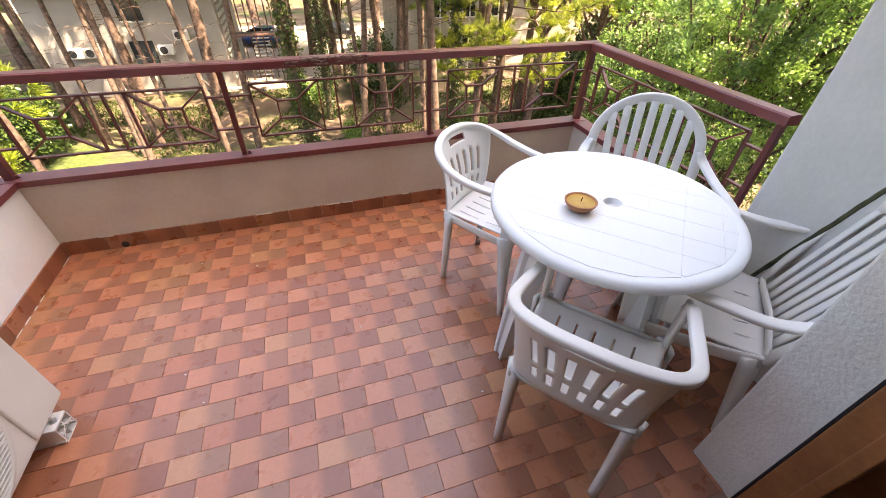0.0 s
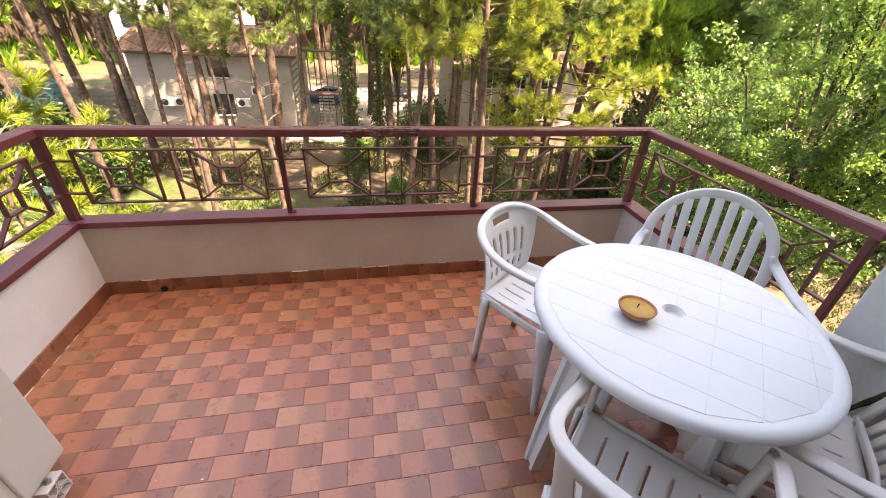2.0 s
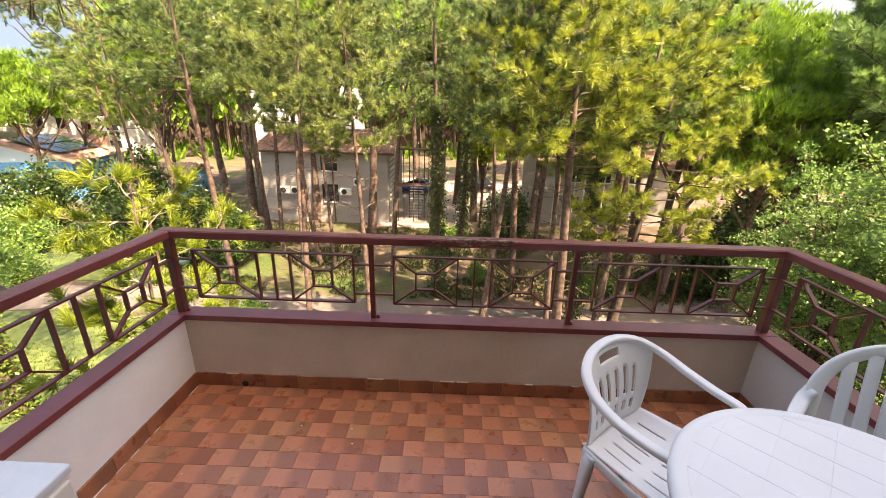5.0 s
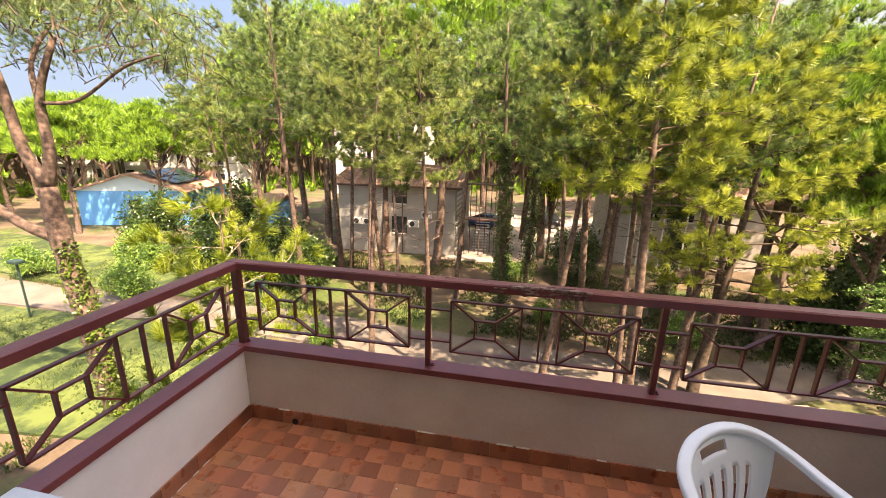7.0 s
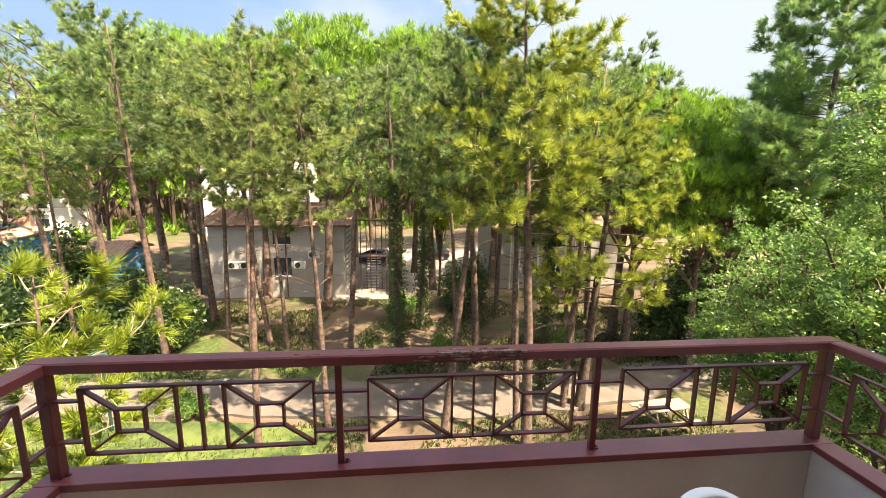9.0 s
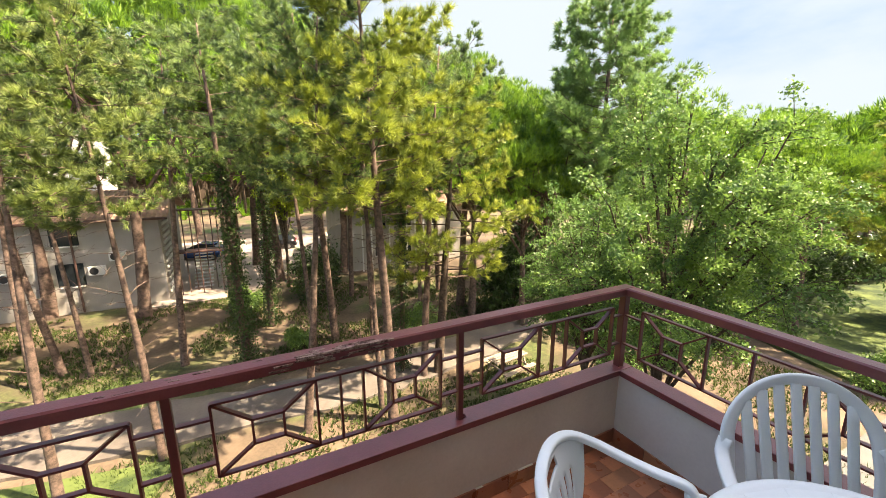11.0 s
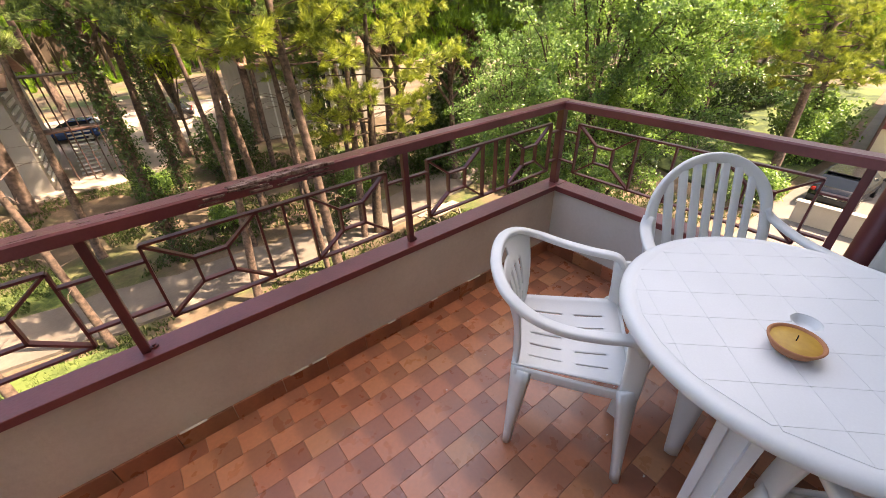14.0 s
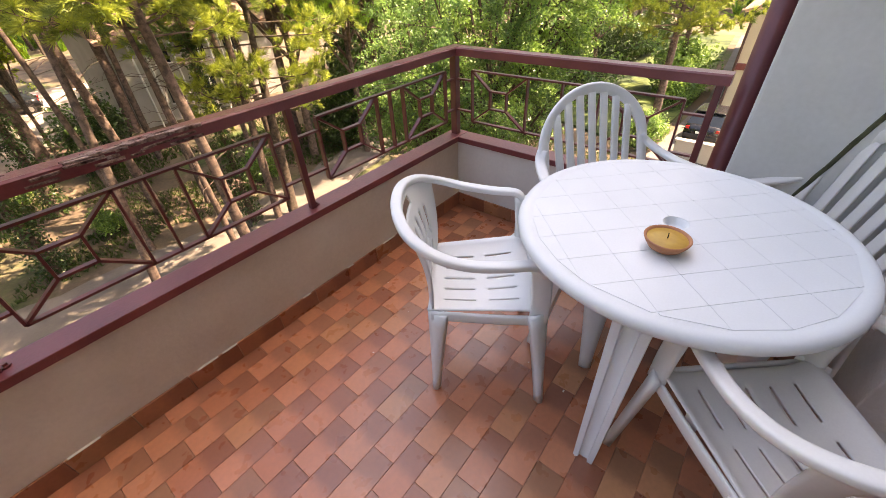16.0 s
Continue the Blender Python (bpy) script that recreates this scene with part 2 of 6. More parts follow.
SAND = material("sandy_path", (0.165, 0.138, 0.118), (0.105, 0.088, 0.076), rough=0.95, scale=0.8, fine=14, amount=0.6, bump=0.4)
LAWN = material("mown_lawn", (0.085, 0.118, 0.028), (0.016, 0.036, 0.007), rough=0.9, scale=0.9, fine=6, amount=1.0, bump=0.6)
GRASS = material("grass_blades", (0.075, 0.115, 0.020), (0.035, 0.065, 0.012), rough=0.7, scale=0.6, fine=10, bump=0, per_island=0.5, trans=0.3)
YARD = material("pinkish_paving", (0.33, 0.27, 0.235), (0.25, 0.20, 0.175), rough=0.9, scale=1, fine=20)
ASPHALT = material("pale_asphalt", (0.13, 0.122, 0.115), (0.09, 0.085, 0.08), rough=0.9, scale=1, fine=30)
HOUSE_WALL = material("beige_house_render", (0.33, 0.31, 0.285), (0.28, 0.26, 0.235), rough=0.9, scale=0.8, fine=20)
HOUSE_WHITE = material("white_house_render", (0.58, 0.58, 0.57), (0.50, 0.50, 0.49), rough=0.9, scale=0.5, fine=15)
HOUSE_BLUE = material("sky_blue_house_render", (0.09, 0.33, 0.66), (0.075, 0.28, 0.58), rough=0.9, scale=0.5, fine=15)
HOUSE_PALE = material("pale_blue_gable_paint", (0.42, 0.56, 0.66), (0.38, 0.52, 0.62), rough=0.9, scale=0.5, fine=15)
HOUSE_CREAM = material("cream_house_render", (0.48, 0.42, 0.30), (0.42, 0.36, 0.26), rough=0.9, scale=0.5, fine=15)
ROOF = material("clay_roof_tiles", (0.46, 0.29, 0.225), (0.31, 0.185, 0.14), rough=0.9, scale=2, fine=12, amount=0.7, per_island=0.4)
SOLAR = material("solar_panel_glass", (0.03, 0.05, 0.10), (0.02, 0.03, 0.07), rough=0.12)
CAR_BLACK = material("black_car_paint", (0.015, 0.015, 0.018), (0.01, 0.01, 0.012), rough=0.2, bump=0)
CAR_BLUE = material("blue_car_paint", (0.03, 0.07, 0.22), (0.025, 0.06, 0.18), rough=0.2, bump=0)
TAIL = material("red_tail_lamp", (0.35, 0.01, 0.01), rough=0.2, bump=0)
PLATE = material("number_plate", (0.75, 0.75, 0.72), rough=0.4, bump=0)
IRON = material("rusty_brown_iron", (0.10, 0.05, 0.04), (0.06, 0.03, 0.025), rough=0.6)
GREEN_IRON = material("dark_green_iron", (0.02, 0.05, 0.045), rough=0.5)
GREY_WOOD = material("weathered_bench_wood", (0.34, 0.27, 0.21), (0.22, 0.17, 0.13), rough=0.9, scale=8)


# ---- mesh helpers ----
def mesh_from(name, bm, mats, smooth=False):
    me = bpy.data.meshes.new(name)
    bmesh.ops.recalc_face_normals(bm, faces=bm.faces)
    bm.to_mesh(me)
    bm.free()
    for m in mats if isinstance(mats, (list, tuple)) else [mats]:
        me.materials.append(m)
    if smooth:
        me.polygons.foreach_set("use_smooth", [True] * len(me.polygons))
    return me


def part(name, bm, mats, parent=None, label="", smooth=False):
    """One mesh object under a thing or a part (or, with no parent, a thing itself)."""
    ob = new(name, mesh_from(name, bm, mats, smooth))
    ob.parent = parent
    return tagged(ob, label)


def thing(name, label, category, group="", kind="", at=None):
    ob = new(name)
    ob.empty_display_size = 0.1
    if at is not None:
        ob.matrix_basis = at
    return tagged(ob, label, category, group, kind)


def add_box(bm, lo, hi, bevel=0.0, seg=2, m=None, mat=0):
    c = [(a + b) / 2 for a, b in zip(lo, hi)]
    s = [abs(b - a) for a, b in zip(lo, hi)]
    r = bmesh.ops.create_cube(bm, size=1, matrix=Matrix.LocRotScale(c, None, s))
    vs = r["verts"]
    if bevel:
        es = list({e for v in vs for e in v.link_edges})
        out = bmesh.ops.bevel(bm, geom=es, offset=bevel, segments=seg, affect="EDGES", profile=0.5)
        vs = list({v for f in out["faces"] for v in f.verts} | {v for v in vs if v.is_valid})
    if m is not None:
        bmesh.ops.transform(bm, matrix=m, verts=vs)
    if mat:
        for f in {f for v in vs for f in v.link_faces}:
            f.material_index = mat
    return vs


def box(lo, hi, bevel=0.0, seg=2):
    bm = bmesh.new()
    add_box(bm, lo, hi, bevel, seg)
    return bm


def add_tube(bm, pts, radii, sides=8, cap=True, flat=None, up=(0, 0, 1)):
    """A swept section along pts; radii are numbers, or (half width, half height) pairs for a rounded flat bar."""
    pts = [Vector(p) for p in pts]
    rings, prev = [], None
    for i, p in enumerate(pts):
        d = (pts[min(i + 1, len(pts) - 1)] - pts[max(i - 1, 0)]).normalized()
        ref = prev if prev is not None else Vector(up)
        if flat:
            ref = Vector(up)
        side = d.cross(ref)
        if side.length < 1e-4:
            side = d.cross(Vector((1, 0, 0)))
        side.normalize()
        top = side.cross(d).normalized()
        prev = top
        r = radii[i] if isinstance(radii, (list, tuple)) and not isinstance(radii[0], (int, float)) or isinstance(radii, list) else radii
        a, b = (r if isinstance(r, (tuple, list)) else (r, r))
        ring = []
        for k in range(sides):
            t = 2 * math.pi * (k + 0.5) / sides
            c, s = math.cos(t), math.sin(t)
            if flat:
                c, s = (abs(c) ** 0.5) * (1 if c > 0 else -1), (abs(s) ** 0.5) * (1 if s > 0 else -1)
            ring.append(bm.verts.new(p + side * c * a + top * s * b))
        rings.append(ring)
    for r0, r1 in zip(rings, rings[1:]):
        for k in range(sides):
            bm.faces.new((r0[k], r0[(k + 1) % sides], r1[(k + 1) % sides], r1[k]))
    if cap:
        bm.faces.new(rings[0])
        bm.faces.new(rings[-1][::-1])
    return rings


def tube(pts, radii, sides=8, flat=None, up=(0, 0, 1)):
    bm = bmesh.new()
    add_tube(bm, pts, radii, sides, True, flat, up)
    return bm


def add_lathe(bm, prof, sides=48, at=(0, 0, 0)):
    rings = []
    for r, z in prof:
        if r < 1e-5:
            rings.append([bm.verts.new((at[0], at[1], at[2] + z))])
        else:
            rings.append([bm.verts.new((at[0] + r * math.cos(2 * math.pi * k / sides), at[1] + r * math.sin(2 * math.pi * k / sides), at[2] + z)) for k in range(sides)])
    for a, b in zip(rings, rings[1:]):
        for k in range(sides):
            k2 = (k + 1) % sides
            if len(a) == 1 and len(b) > 1:
                bm.faces.new((a[0], b[k], b[k2]))
            elif len(b) == 1 and len(a) > 1:
                bm.faces.new((a[k], b[0], a[k2]))
            elif len(a) > 1:
                bm.faces.new((a[k], b[k], b[k2], a[k2]))


def shell(us, vs, f, hole=None, thick=0.006):
    """A curved sheet with real openings and thickness: f(u, v) gives places; hole(u, v) says where a cell is open."""
    bm = bmesh.new()
    n = len(vs)
    P = [[Vector(f(u, v)) for v in vs] for u in us]
    up, lo = [], []
    for i in range(len(us)):
        ru, rl = [], []
        for j in range(n):
            du = P[min(i + 1, len(us) - 1)][j] - P[max(i - 1, 0)][j]
            dv = P[i][min(j + 1, n - 1)] - P[i][max(j - 1, 0)]
            nn = du.cross(dv)
            nn = nn.normalized() if nn.length > 1e-9 else Vector((0, 0, 1))
            ru.append(bm.verts.new(P[i][j] + nn * thick / 2))
            rl.append(bm.verts.new(P[i][j] - nn * thick / 2))
        up.append(ru)
        lo.append(rl)
    full = [[not (hole and hole((us[i] + us[i + 1]) / 2, (vs[j] + vs[j + 1]) / 2)) for j in range(n - 1)] for i in range(len(us) - 1)]
    ok = lambda i, j: 0 <= i < len(us) - 1 and 0 <= j < n - 1 and full[i][j]
    for i in range(len(us) - 1):
        for j in range(n - 1):
            if not full[i][j]:
                continue
            bm.faces.new((up[i][j], up[i + 1][j], up[i + 1][j + 1], up[i][j + 1]))
            bm.faces.new((lo[i][j], lo[i][j + 1], lo[i + 1][j + 1], lo[i + 1][j]))
            for (a, b), nb in ((((i, j), (i, j + 1)), (i - 1, j)), (((i + 1, j), (i + 1, j + 1)), (i + 1, j)), (((i, j), (i + 1, j)), (i, j - 1)), (((i, j + 1), (i + 1, j + 1)), (i, j + 1))):
                if not ok(*nb):
                    bm.faces.new((up[a[0]][a[1]], up[b[0]][b[1]], lo[b[0]][b[1]], lo[a[0]][a[1]]))
    bmesh.ops.delete(bm, geom=[v for v in bm.verts if not v.link_faces], context="VERTS")
    return bm


def spline(keys, n):
    """Points on a smooth curve through keys."""
    K = [Vector(k) for k in keys]
    K = [K[0] * 2 - K[1]] + K + [K[-1] * 2 - K[-2]]
    out, segs = [], len(K) - 3
    for i in range(n + 1):
        s = min(i / n * segs, segs - 1e-6)
        a, t = int(s), s - int(s)
        p0, p1, p2, p3 = K[a:a + 4]
        out.append(0.5 * ((2 * p1) + (p2 - p0) * t + (2 * p0 - 5 * p1 + 4 * p2 - p3) * t * t + (3 * p1 - p0 - 3 * p2 + p3) * t ** 3))
    return out


def raw_mesh(name, verts, tri, mats, idx=None):
    me = bpy.data.meshes.new(name)
    verts, tri = np.asarray(verts, np.float32), np.asarray(tri, np.int32)
    nv, nf, k = len(verts), len(tri), tri.shape[1]
    me.vertices.add(nv)
    me.vertices.foreach_set("co", verts.ravel())
    me.loops.add(nf * k)
    me.loops.foreach_set("vertex_index", tri.ravel())
    me.polygons.add(nf)
    me.polygons.foreach_set("loop_start", np.arange(nf, dtype=np.int32) * k)
    for m in mats:
        me.materials.append(m)
    if idx is not None:
        me.polygons.foreach_set("material_index", np.asarray(idx, np.int32))
    me.update(calc_edges=True)
    return me


# ---- balcony shell ----
XR, CAP_Z, RAIL_Z, BACK = 3.19, 0.463, 0.94, -1.93
WALL_X = 3.055


def structure(name, bm, mats, label, category, smooth=False):
    return tagged(part(name, bm, mats, None, "", smooth), label, category, "", "structure")


floor = structure("floor", box((-0.08, -2.10, -0.22), (3.34, 0.06, -0.006)), GROUT, "balcony floor of small flame-coloured clay tiles", "floor")
# front and right plaster darker, left paler: their shading is in the colour
wf = structure("wall_front", box((-0.05, -0.036, -0.005), (3.24, 0.055, 0.427), 0.004), PLASTER, "low cream plaster parapet below the front rail, toned darker for shade", "wall")
wl = structure("wall_left", box((-0.055, -1.93, -0.005), (0.022, -0.036, 0.427), 0.004), PLASTER_WHITE, "low white plaster parapet along the side, toned paler as if lit", "wall")
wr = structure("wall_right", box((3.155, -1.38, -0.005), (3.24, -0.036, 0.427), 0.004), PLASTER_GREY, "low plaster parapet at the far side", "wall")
fin = structure("wall_fin", box((WALL_X, -1.94, -0.2), (3.62, -1.38, 3.3), 0.012, 3), PLASTER_GREY, "tall grey white plaster wing wall", "wall")
structure("wall_facade_right", box((2.575, -2.10, -0.2), (WALL_X, BACK, 3.3), 0.008), STUCCO, "rough white stucco house wall beside the door", "wall")
structure("wall_facade_left", box((-0.6, -2.10, -0.2), (0.62, BACK, 3.3), 0.008), STUCCO, "rough white stucco house wall beside the door", "wall")
structure("wall_facade_top", box((0.62, -2.10, 2.35), (2.575, BACK, 3.3)), STUCCO, "stucco lintel above the balcony door", "wall")
# house masses out of view; the side and high ones block the sun
structure("wall_sunblock_side", box((3.62, -9, -7.4), (16.0, -1.55, 9.5)), PLASTER_GREY, "unseen plain house mass beyond the wing wall, added to block the sun", "wall")
structure("wall_building_left", box((-12.0, -9, -7.4), (-0.6, -2.02, 9.5)), PLASTER_GREY, "plain house front beside the balcony", "wall")
structure("wall_building_low", box((-0.6, -9, -7.4), (3.62, -2.02, -0.25)), PLASTER_GREY, "plain house front below the balcony", "wall")
structure("wall_sunblock_high", box((-0.6, -9, 3.3), (3.62, -2.02, 9.5)), PLASTER_GREY, "unseen plain house mass above the balcony, tall enough to block the sun", "wall")
# the room behind the door
structure("floor_room", box((-0.6, -6.2, -0.22), (3.62, -2.10, -0.002)), WOOD, "plain floor of the room behind", "floor")
structure("wall_room_back", box((-0.6, -6.3, -0.2), (3.62, -6.2, 3.3)), PLASTER_WHITE, "plain white room wall", "wall")
structure("wall_room_left", box((-0.7, -6.2, -0.2), (-0.6, -2.1, 3.3)), PLASTER_WHITE, "plain white room wall", "wall")
structure("wall_room_right", box((3.62, -6.2, -0.2), (3.72, -2.1, 3.3)), PLASTER_WHITE, "plain white room wall", "wall")
structure("ceiling_room", box((-0.6, -6.2, 2.7), (3.62, -2.1, 2.8)), PLASTER_WHITE, "plain white room ceiling", "ceiling")

# slanting mouldy joint on the wing wall
bm = bmesh.new()
P0, P1 = Vector((WALL_X, -1.405, -0.02)), Vector((WALL_X, -1.80, 1.20))
d = (P1 - P0).normalized()
side = Vector((0, d.z, -d.y))
rnd = random.Random(4)
prev = None
for i in range(41):
    p = P0 + (P1 - P0) * i / 40
    w0, w1 = 0.006 + rnd.random() * 0.003, 0.006 + rnd.random() * 0.004
    row = [bm.verts.new(p + side * w0), bm.verts.new(p + Vector((-0.004, 0, 0)) + side * w0 * 0.7), bm.verts.new(p + Vector((-0.004, 0, 0)) - side * w1 * 0.7), bm.verts.new(p - side * w1)]
    if prev:
        for k in range(3):
            bm.faces.new((prev[k], prev[k + 1], row[k + 1], row[k]))
    prev = row
part("joint", bm, MOULD, fin, "mouldy green black joint line")

# door frame at the camera's side of the opening
df = structure("door_1", box((2.552, -2.20, -0.001), (2.60, -2.102, 2.33), 0.004), WOOD, "varnished wooden balcony door frame, door standing open", "door")
part("seal", box((2.556, -2.101, 0.0), (2.574, -2.094, 2.33), 0.001), DARK, df, "black rubber seal")
part("moulding", box((2.535, -2.20, 0.0), (2.55, -2.165, 2.33), 0.004), WOOD, df)
part("frame_left", box((0.59, -2.20, 0.0), (0.64, -2.112, 2.33), 0.004), WOOD, df)
part("frame_top", box((0.59, -2.20, 2.33), (2.60, -2.112, 2.38), 0.004), WOOD, df)

# caps on the parapets, mitred into one another
cap = thing("parapet_cap", "brown painted capping along the balcony parapets", "capping", kind="structure")
part("cap_front", box((-0.06, -0.049, 0.430), (3.25, 0.055, CAP_Z), 0.003), RAIL_TOP, cap)
part("cap_left", box((-0.06, -1.93, 0.430), (0.036, -0.050, CAP_Z - 0.001), 0.003), RAIL_TOP, cap)
part("cap_right", box((3.142, -1.38, 0.430), (3.25, -0.050, CAP_Z - 0.001), 0.003), RAIL_TOP, cap)


# ---- railing ----
def flat_bar(bm, a, b, w=0.004, h=0.010):
    """A thin flat steel bar between two places; w across the panel, h through it."""
    a, b = Vector(a), Vector(b)
    d = (b - a).normalized()
    out = Vector((0, 1, 0))
    s = d.cross(out).normalized()
    c = [a - s * w - out * h, a + s * w - out * h, a + s * w + out * h, a - s * w + out * h]
    vs = [bm.verts.new(p) for p in c] + [bm.verts.new(p + (b - a)) for p in c]
    for f in ((0, 1, 2, 3), (7, 6, 5, 4), (0, 4, 5, 1), (1, 5, 6, 2), (2, 6, 7, 3), (3, 7, 4, 0)):
        bm.faces.new([vs[i] for i in f])


def rail_panel(length, lo, hi, sq, parent, m):
    """A bay's ornament in the xz plane from x = 0: frame, two squares with inner rectangles and diagonals, three bars."""
    z0, z1 = 0.555, 0.828
    xs = [lo, lo + sq, (lo + hi) / 2, hi - sq, hi]
    bars = [("rail_bar", (lo, 0, z1), (hi, 0, z1)), ("rail_bar", (lo, 0, z0), (hi, 0, z0))]
    bars += [("bar", (x, 0, z0), (x, 0, z1)) for x in xs]
    for a in (lo, hi - sq):
        i0, i1, j0, j1 = a + sq * 0.35, a + sq * 0.65, z0 + 0.088, z1 - 0.092
        bars += [("inner_bar", (i0, 0, j0), (i1, 0, j0)), ("inner_bar", (i0, 0, j1), (i1, 0, j1)), ("inner_bar", (i0, 0, j0), (i0, 0, j1)), ("inner_bar", (i1, 0, j0), (i1, 0, j1))]
        for (x, z), (x2, z2) in (((a, z0), (i0, j0)), ((a, z1), (i0, j1)), ((a + sq, z0), (i1, j0)), ((a + sq, z1), (i1, j1))):
            bars.append(("diagonal_bar", (x, 0, z), (x2, 0, z2)))
    for z in (0.608, 0.776):
        bars += [("tie_bar", (0.015, 0, z), (lo, 0, z)), ("tie_bar", (hi, 0, z), (length - 0.015, 0, z))]
    for name, a, b in bars:
        bm = bmesh.new()
        flat_bar(bm, a, b)
        bm.transform(m)
        part(name, bm, RAIL, parent)


railing = thing("railing", "brown painted steel balcony railing with lattice panels and worn top", "railing", kind="")
POSTS = [(0, 0), (1.066, 0), (2.132, 0), (XR, 0), (XR, -1.254), (0, -1.12)]
for i, (x, y) in enumerate(POSTS):
    w = 0.02 if i in (0, 3, 5) else 0.013
    bm = box((x - w, y - w, CAP_Z - 0.002), (x + w, y + w, 0.905), 0.003)
    part("post", bm, RAIL, railing)
for x, y in ((1.066, 0), (2.132, 0), (0, 0)):
    bm = bmesh.new()
    add_lathe(bm, [(0, 0), (0.012, 0), (0.012, 0.006), (0.006, 0.006), (0.006, 0.014), (0, 0.014)], 8, (x + 0.024, y + 0.004, CAP_Z))
    part("bolt", bm, RAIL, railing)


def rail_beam(a, b, name):
    """A painted top rail with slightly uneven, chipped edges."""
    a, b = Vector(a), Vector(b)
    d = (b - a)
    n = max(8, int(d.length / 0.03))
    d.normalize()
    s = d.cross(Vector((0, 0, 1)))
    bm = bmesh.new()
    rings = []
    for i in range(n + 1):
        p = a.lerp(b, i / n)
        sect = [(-0.034, -0.02), (-0.034, 0.014), (-0.028, 0.02), (0.028, 0.02), (0.034, 0.014), (0.034, -0.02)]
        ring = []
        for u, v in sect:
            q = p + s * u + Vector((0, 0, v))
            k = noise.noise(q * 9) * 0.0012 + noise.noise(q * 40) * 0.0006
            ring.append(bm.verts.new(q + s * k + Vector((0, 0, k))))
        rings.append(ring)
    for r0, r1 in zip(rings, rings[1:]):
        for k in range(6):
            bm.faces.new((r0[k], r0[(k + 1) % 6], r1[(k + 1) % 6], r1[k]))
    bm.faces.new(rings[0])
    bm.faces.new(rings[-1][::-1])
    return part(name, bm, RAIL_TOP, railing)


rail_beam((-0.034, 0, 0.92), (XR + 0.034, 0, 0.92), "top_rail")
rail_beam((0, -1.93, 0.92), (0, -0.0345, 0.92), "top_rail")
rail_beam((XR, -1.285, 0.92), (XR, -0.0345, 0.92), "top_rail")
# rotten stretch of the front rail
bm = bmesh.new()
rnd = random.Random(9)
for i in range(26):
    x = 1.42 + rnd.random() * 0.36
    y = -0.034 + (rnd.random() ** 2) * 0.03
    add_box(bm, (x, y - 0.0025, 0.936 - rnd.random() * 0.008), (x + 0.03 + rnd.random() * 0.07, y + 0.004 + rnd.random() * 0.008, 0.9405 + rnd.random() * 0.004), 0.0015, 1)
for i in range(14):
    x = 1.36 + rnd.random() * 0.40
    z = 0.902 + rnd.random() * 0.03
    add_box(bm, (x, -0.0375, z), (x + 0.03 + rnd.random() * 0.09, -0.031, z + 0.003 + rnd.random() * 0.006), 0.001, 1)
for i in range(7):
    x = 0.85 + rnd.random() * 0.5
    y = -0.03 + rnd.random() * 0.04
    add_box(bm, (x, y, 0.936), (x + 0.02 + rnd.random() * 0.03, y + 0.004 + rnd.random() * 0.006, 0.9412), 0.0008, 1)
part("worn_wood", bm, WORN, railing, "flaked and rotten patch of bare wood")["kind"] = "stuff"
for i in range(3):
    rail_panel(1.066, 0.115, 0.968, 0.338, railing, Matrix.Translation((1.066 * i, 0, 0)))
rail_panel(1.254, 0.12, 1.155, 0.335, railing, Matrix.Translation((XR, 0, 0)) @ Matrix.Rotation(radians(-90), 4, "Z"))
rail_panel(1.12, 0.115, 1.005, 0.338, railing, Matrix.Rotation(radians(-90), 4, "Z"))
rail_panel(0.81, 0.115, 0.78, 0.26, railing, Matrix.Translation((0, -1.12, 0)) @ Matrix.Rotation(radians(-90), 4, "Z"))

# rain pipe outside the wing wall
pipe = tagged(part("rain_pipe", tube([(3.29, -1.345, -7.3), (3.29, -1.345, 3.2)], 0.042, 16), RAIL, None, "", True), "round brown painted rain pipe beside the wing wall", "pipe")
for z in (0.1, 1.9):
    bm = bmesh.new()
    add_lathe(bm, [(0.043, -0.015), (0.049, -0.015), (0.049, 0.015), (0.043, 0.015)], 16, (3.29, -1.345, z))
    part("clamp", bm, RAIL, pipe)


# ---- garden furniture ----
def leg(foot, head, w0, w1, out):
    """A tapered, angled plastic leg with an L section."""
    bm = bmesh.new()
    foot, head, out = Vector(foot), Vector(head), Vector(out).normalized()
    n = 8
    side = Vector((-out.y, out.x, 0))
    rings = []
    for i in range(n + 1):
        t = i / n
        c = foot.lerp(head, t)
        w = w0 + (w1 - w0) * t ** 1.3
        sec = [(0.012, -w), (0.018, -w * 0.4), (0.020, w * 0.0), (0.018, w * 0.4), (0.012, w), (-0.008, w), (0.004, w * 0.4), (0.006, 0), (0.004, -w * 0.4), (-0.008, -w)]
        rings.append([bm.verts.new(c + out * a + side * b) for a, b in sec])
    for r0, r1 in zip(rings, rings[1:]):
        for k in range(10):
            bm.faces.new((r0[k], r0[(k + 1) % 10], r1[(k + 1) % 10], r1[k]))
    for r in (rings[0], rings[-1]):
        for k in range(4):
            bm.faces.new((r[k], r[k + 1], r[8 - k], r[9 - k]))
    bmesh.ops.recalc_face_normals(bm, faces=bm.faces)
    return bm


def breaks(spans, lo, hi, n):
    """Grid lines from lo to hi that include the edges of the given spans."""
    xs = sorted({round(lo + (hi - lo) * i / n, 5) for i in range(n + 1)} | {round(v, 5) for s in spans for v in s})
    out = [xs[0]]
    for x in xs[1:]:
        if x - out[-1] > 0.0015 or any(abs(x - v) < 1e-4 for s in spans for v in s):
            out.append(x)
    return out


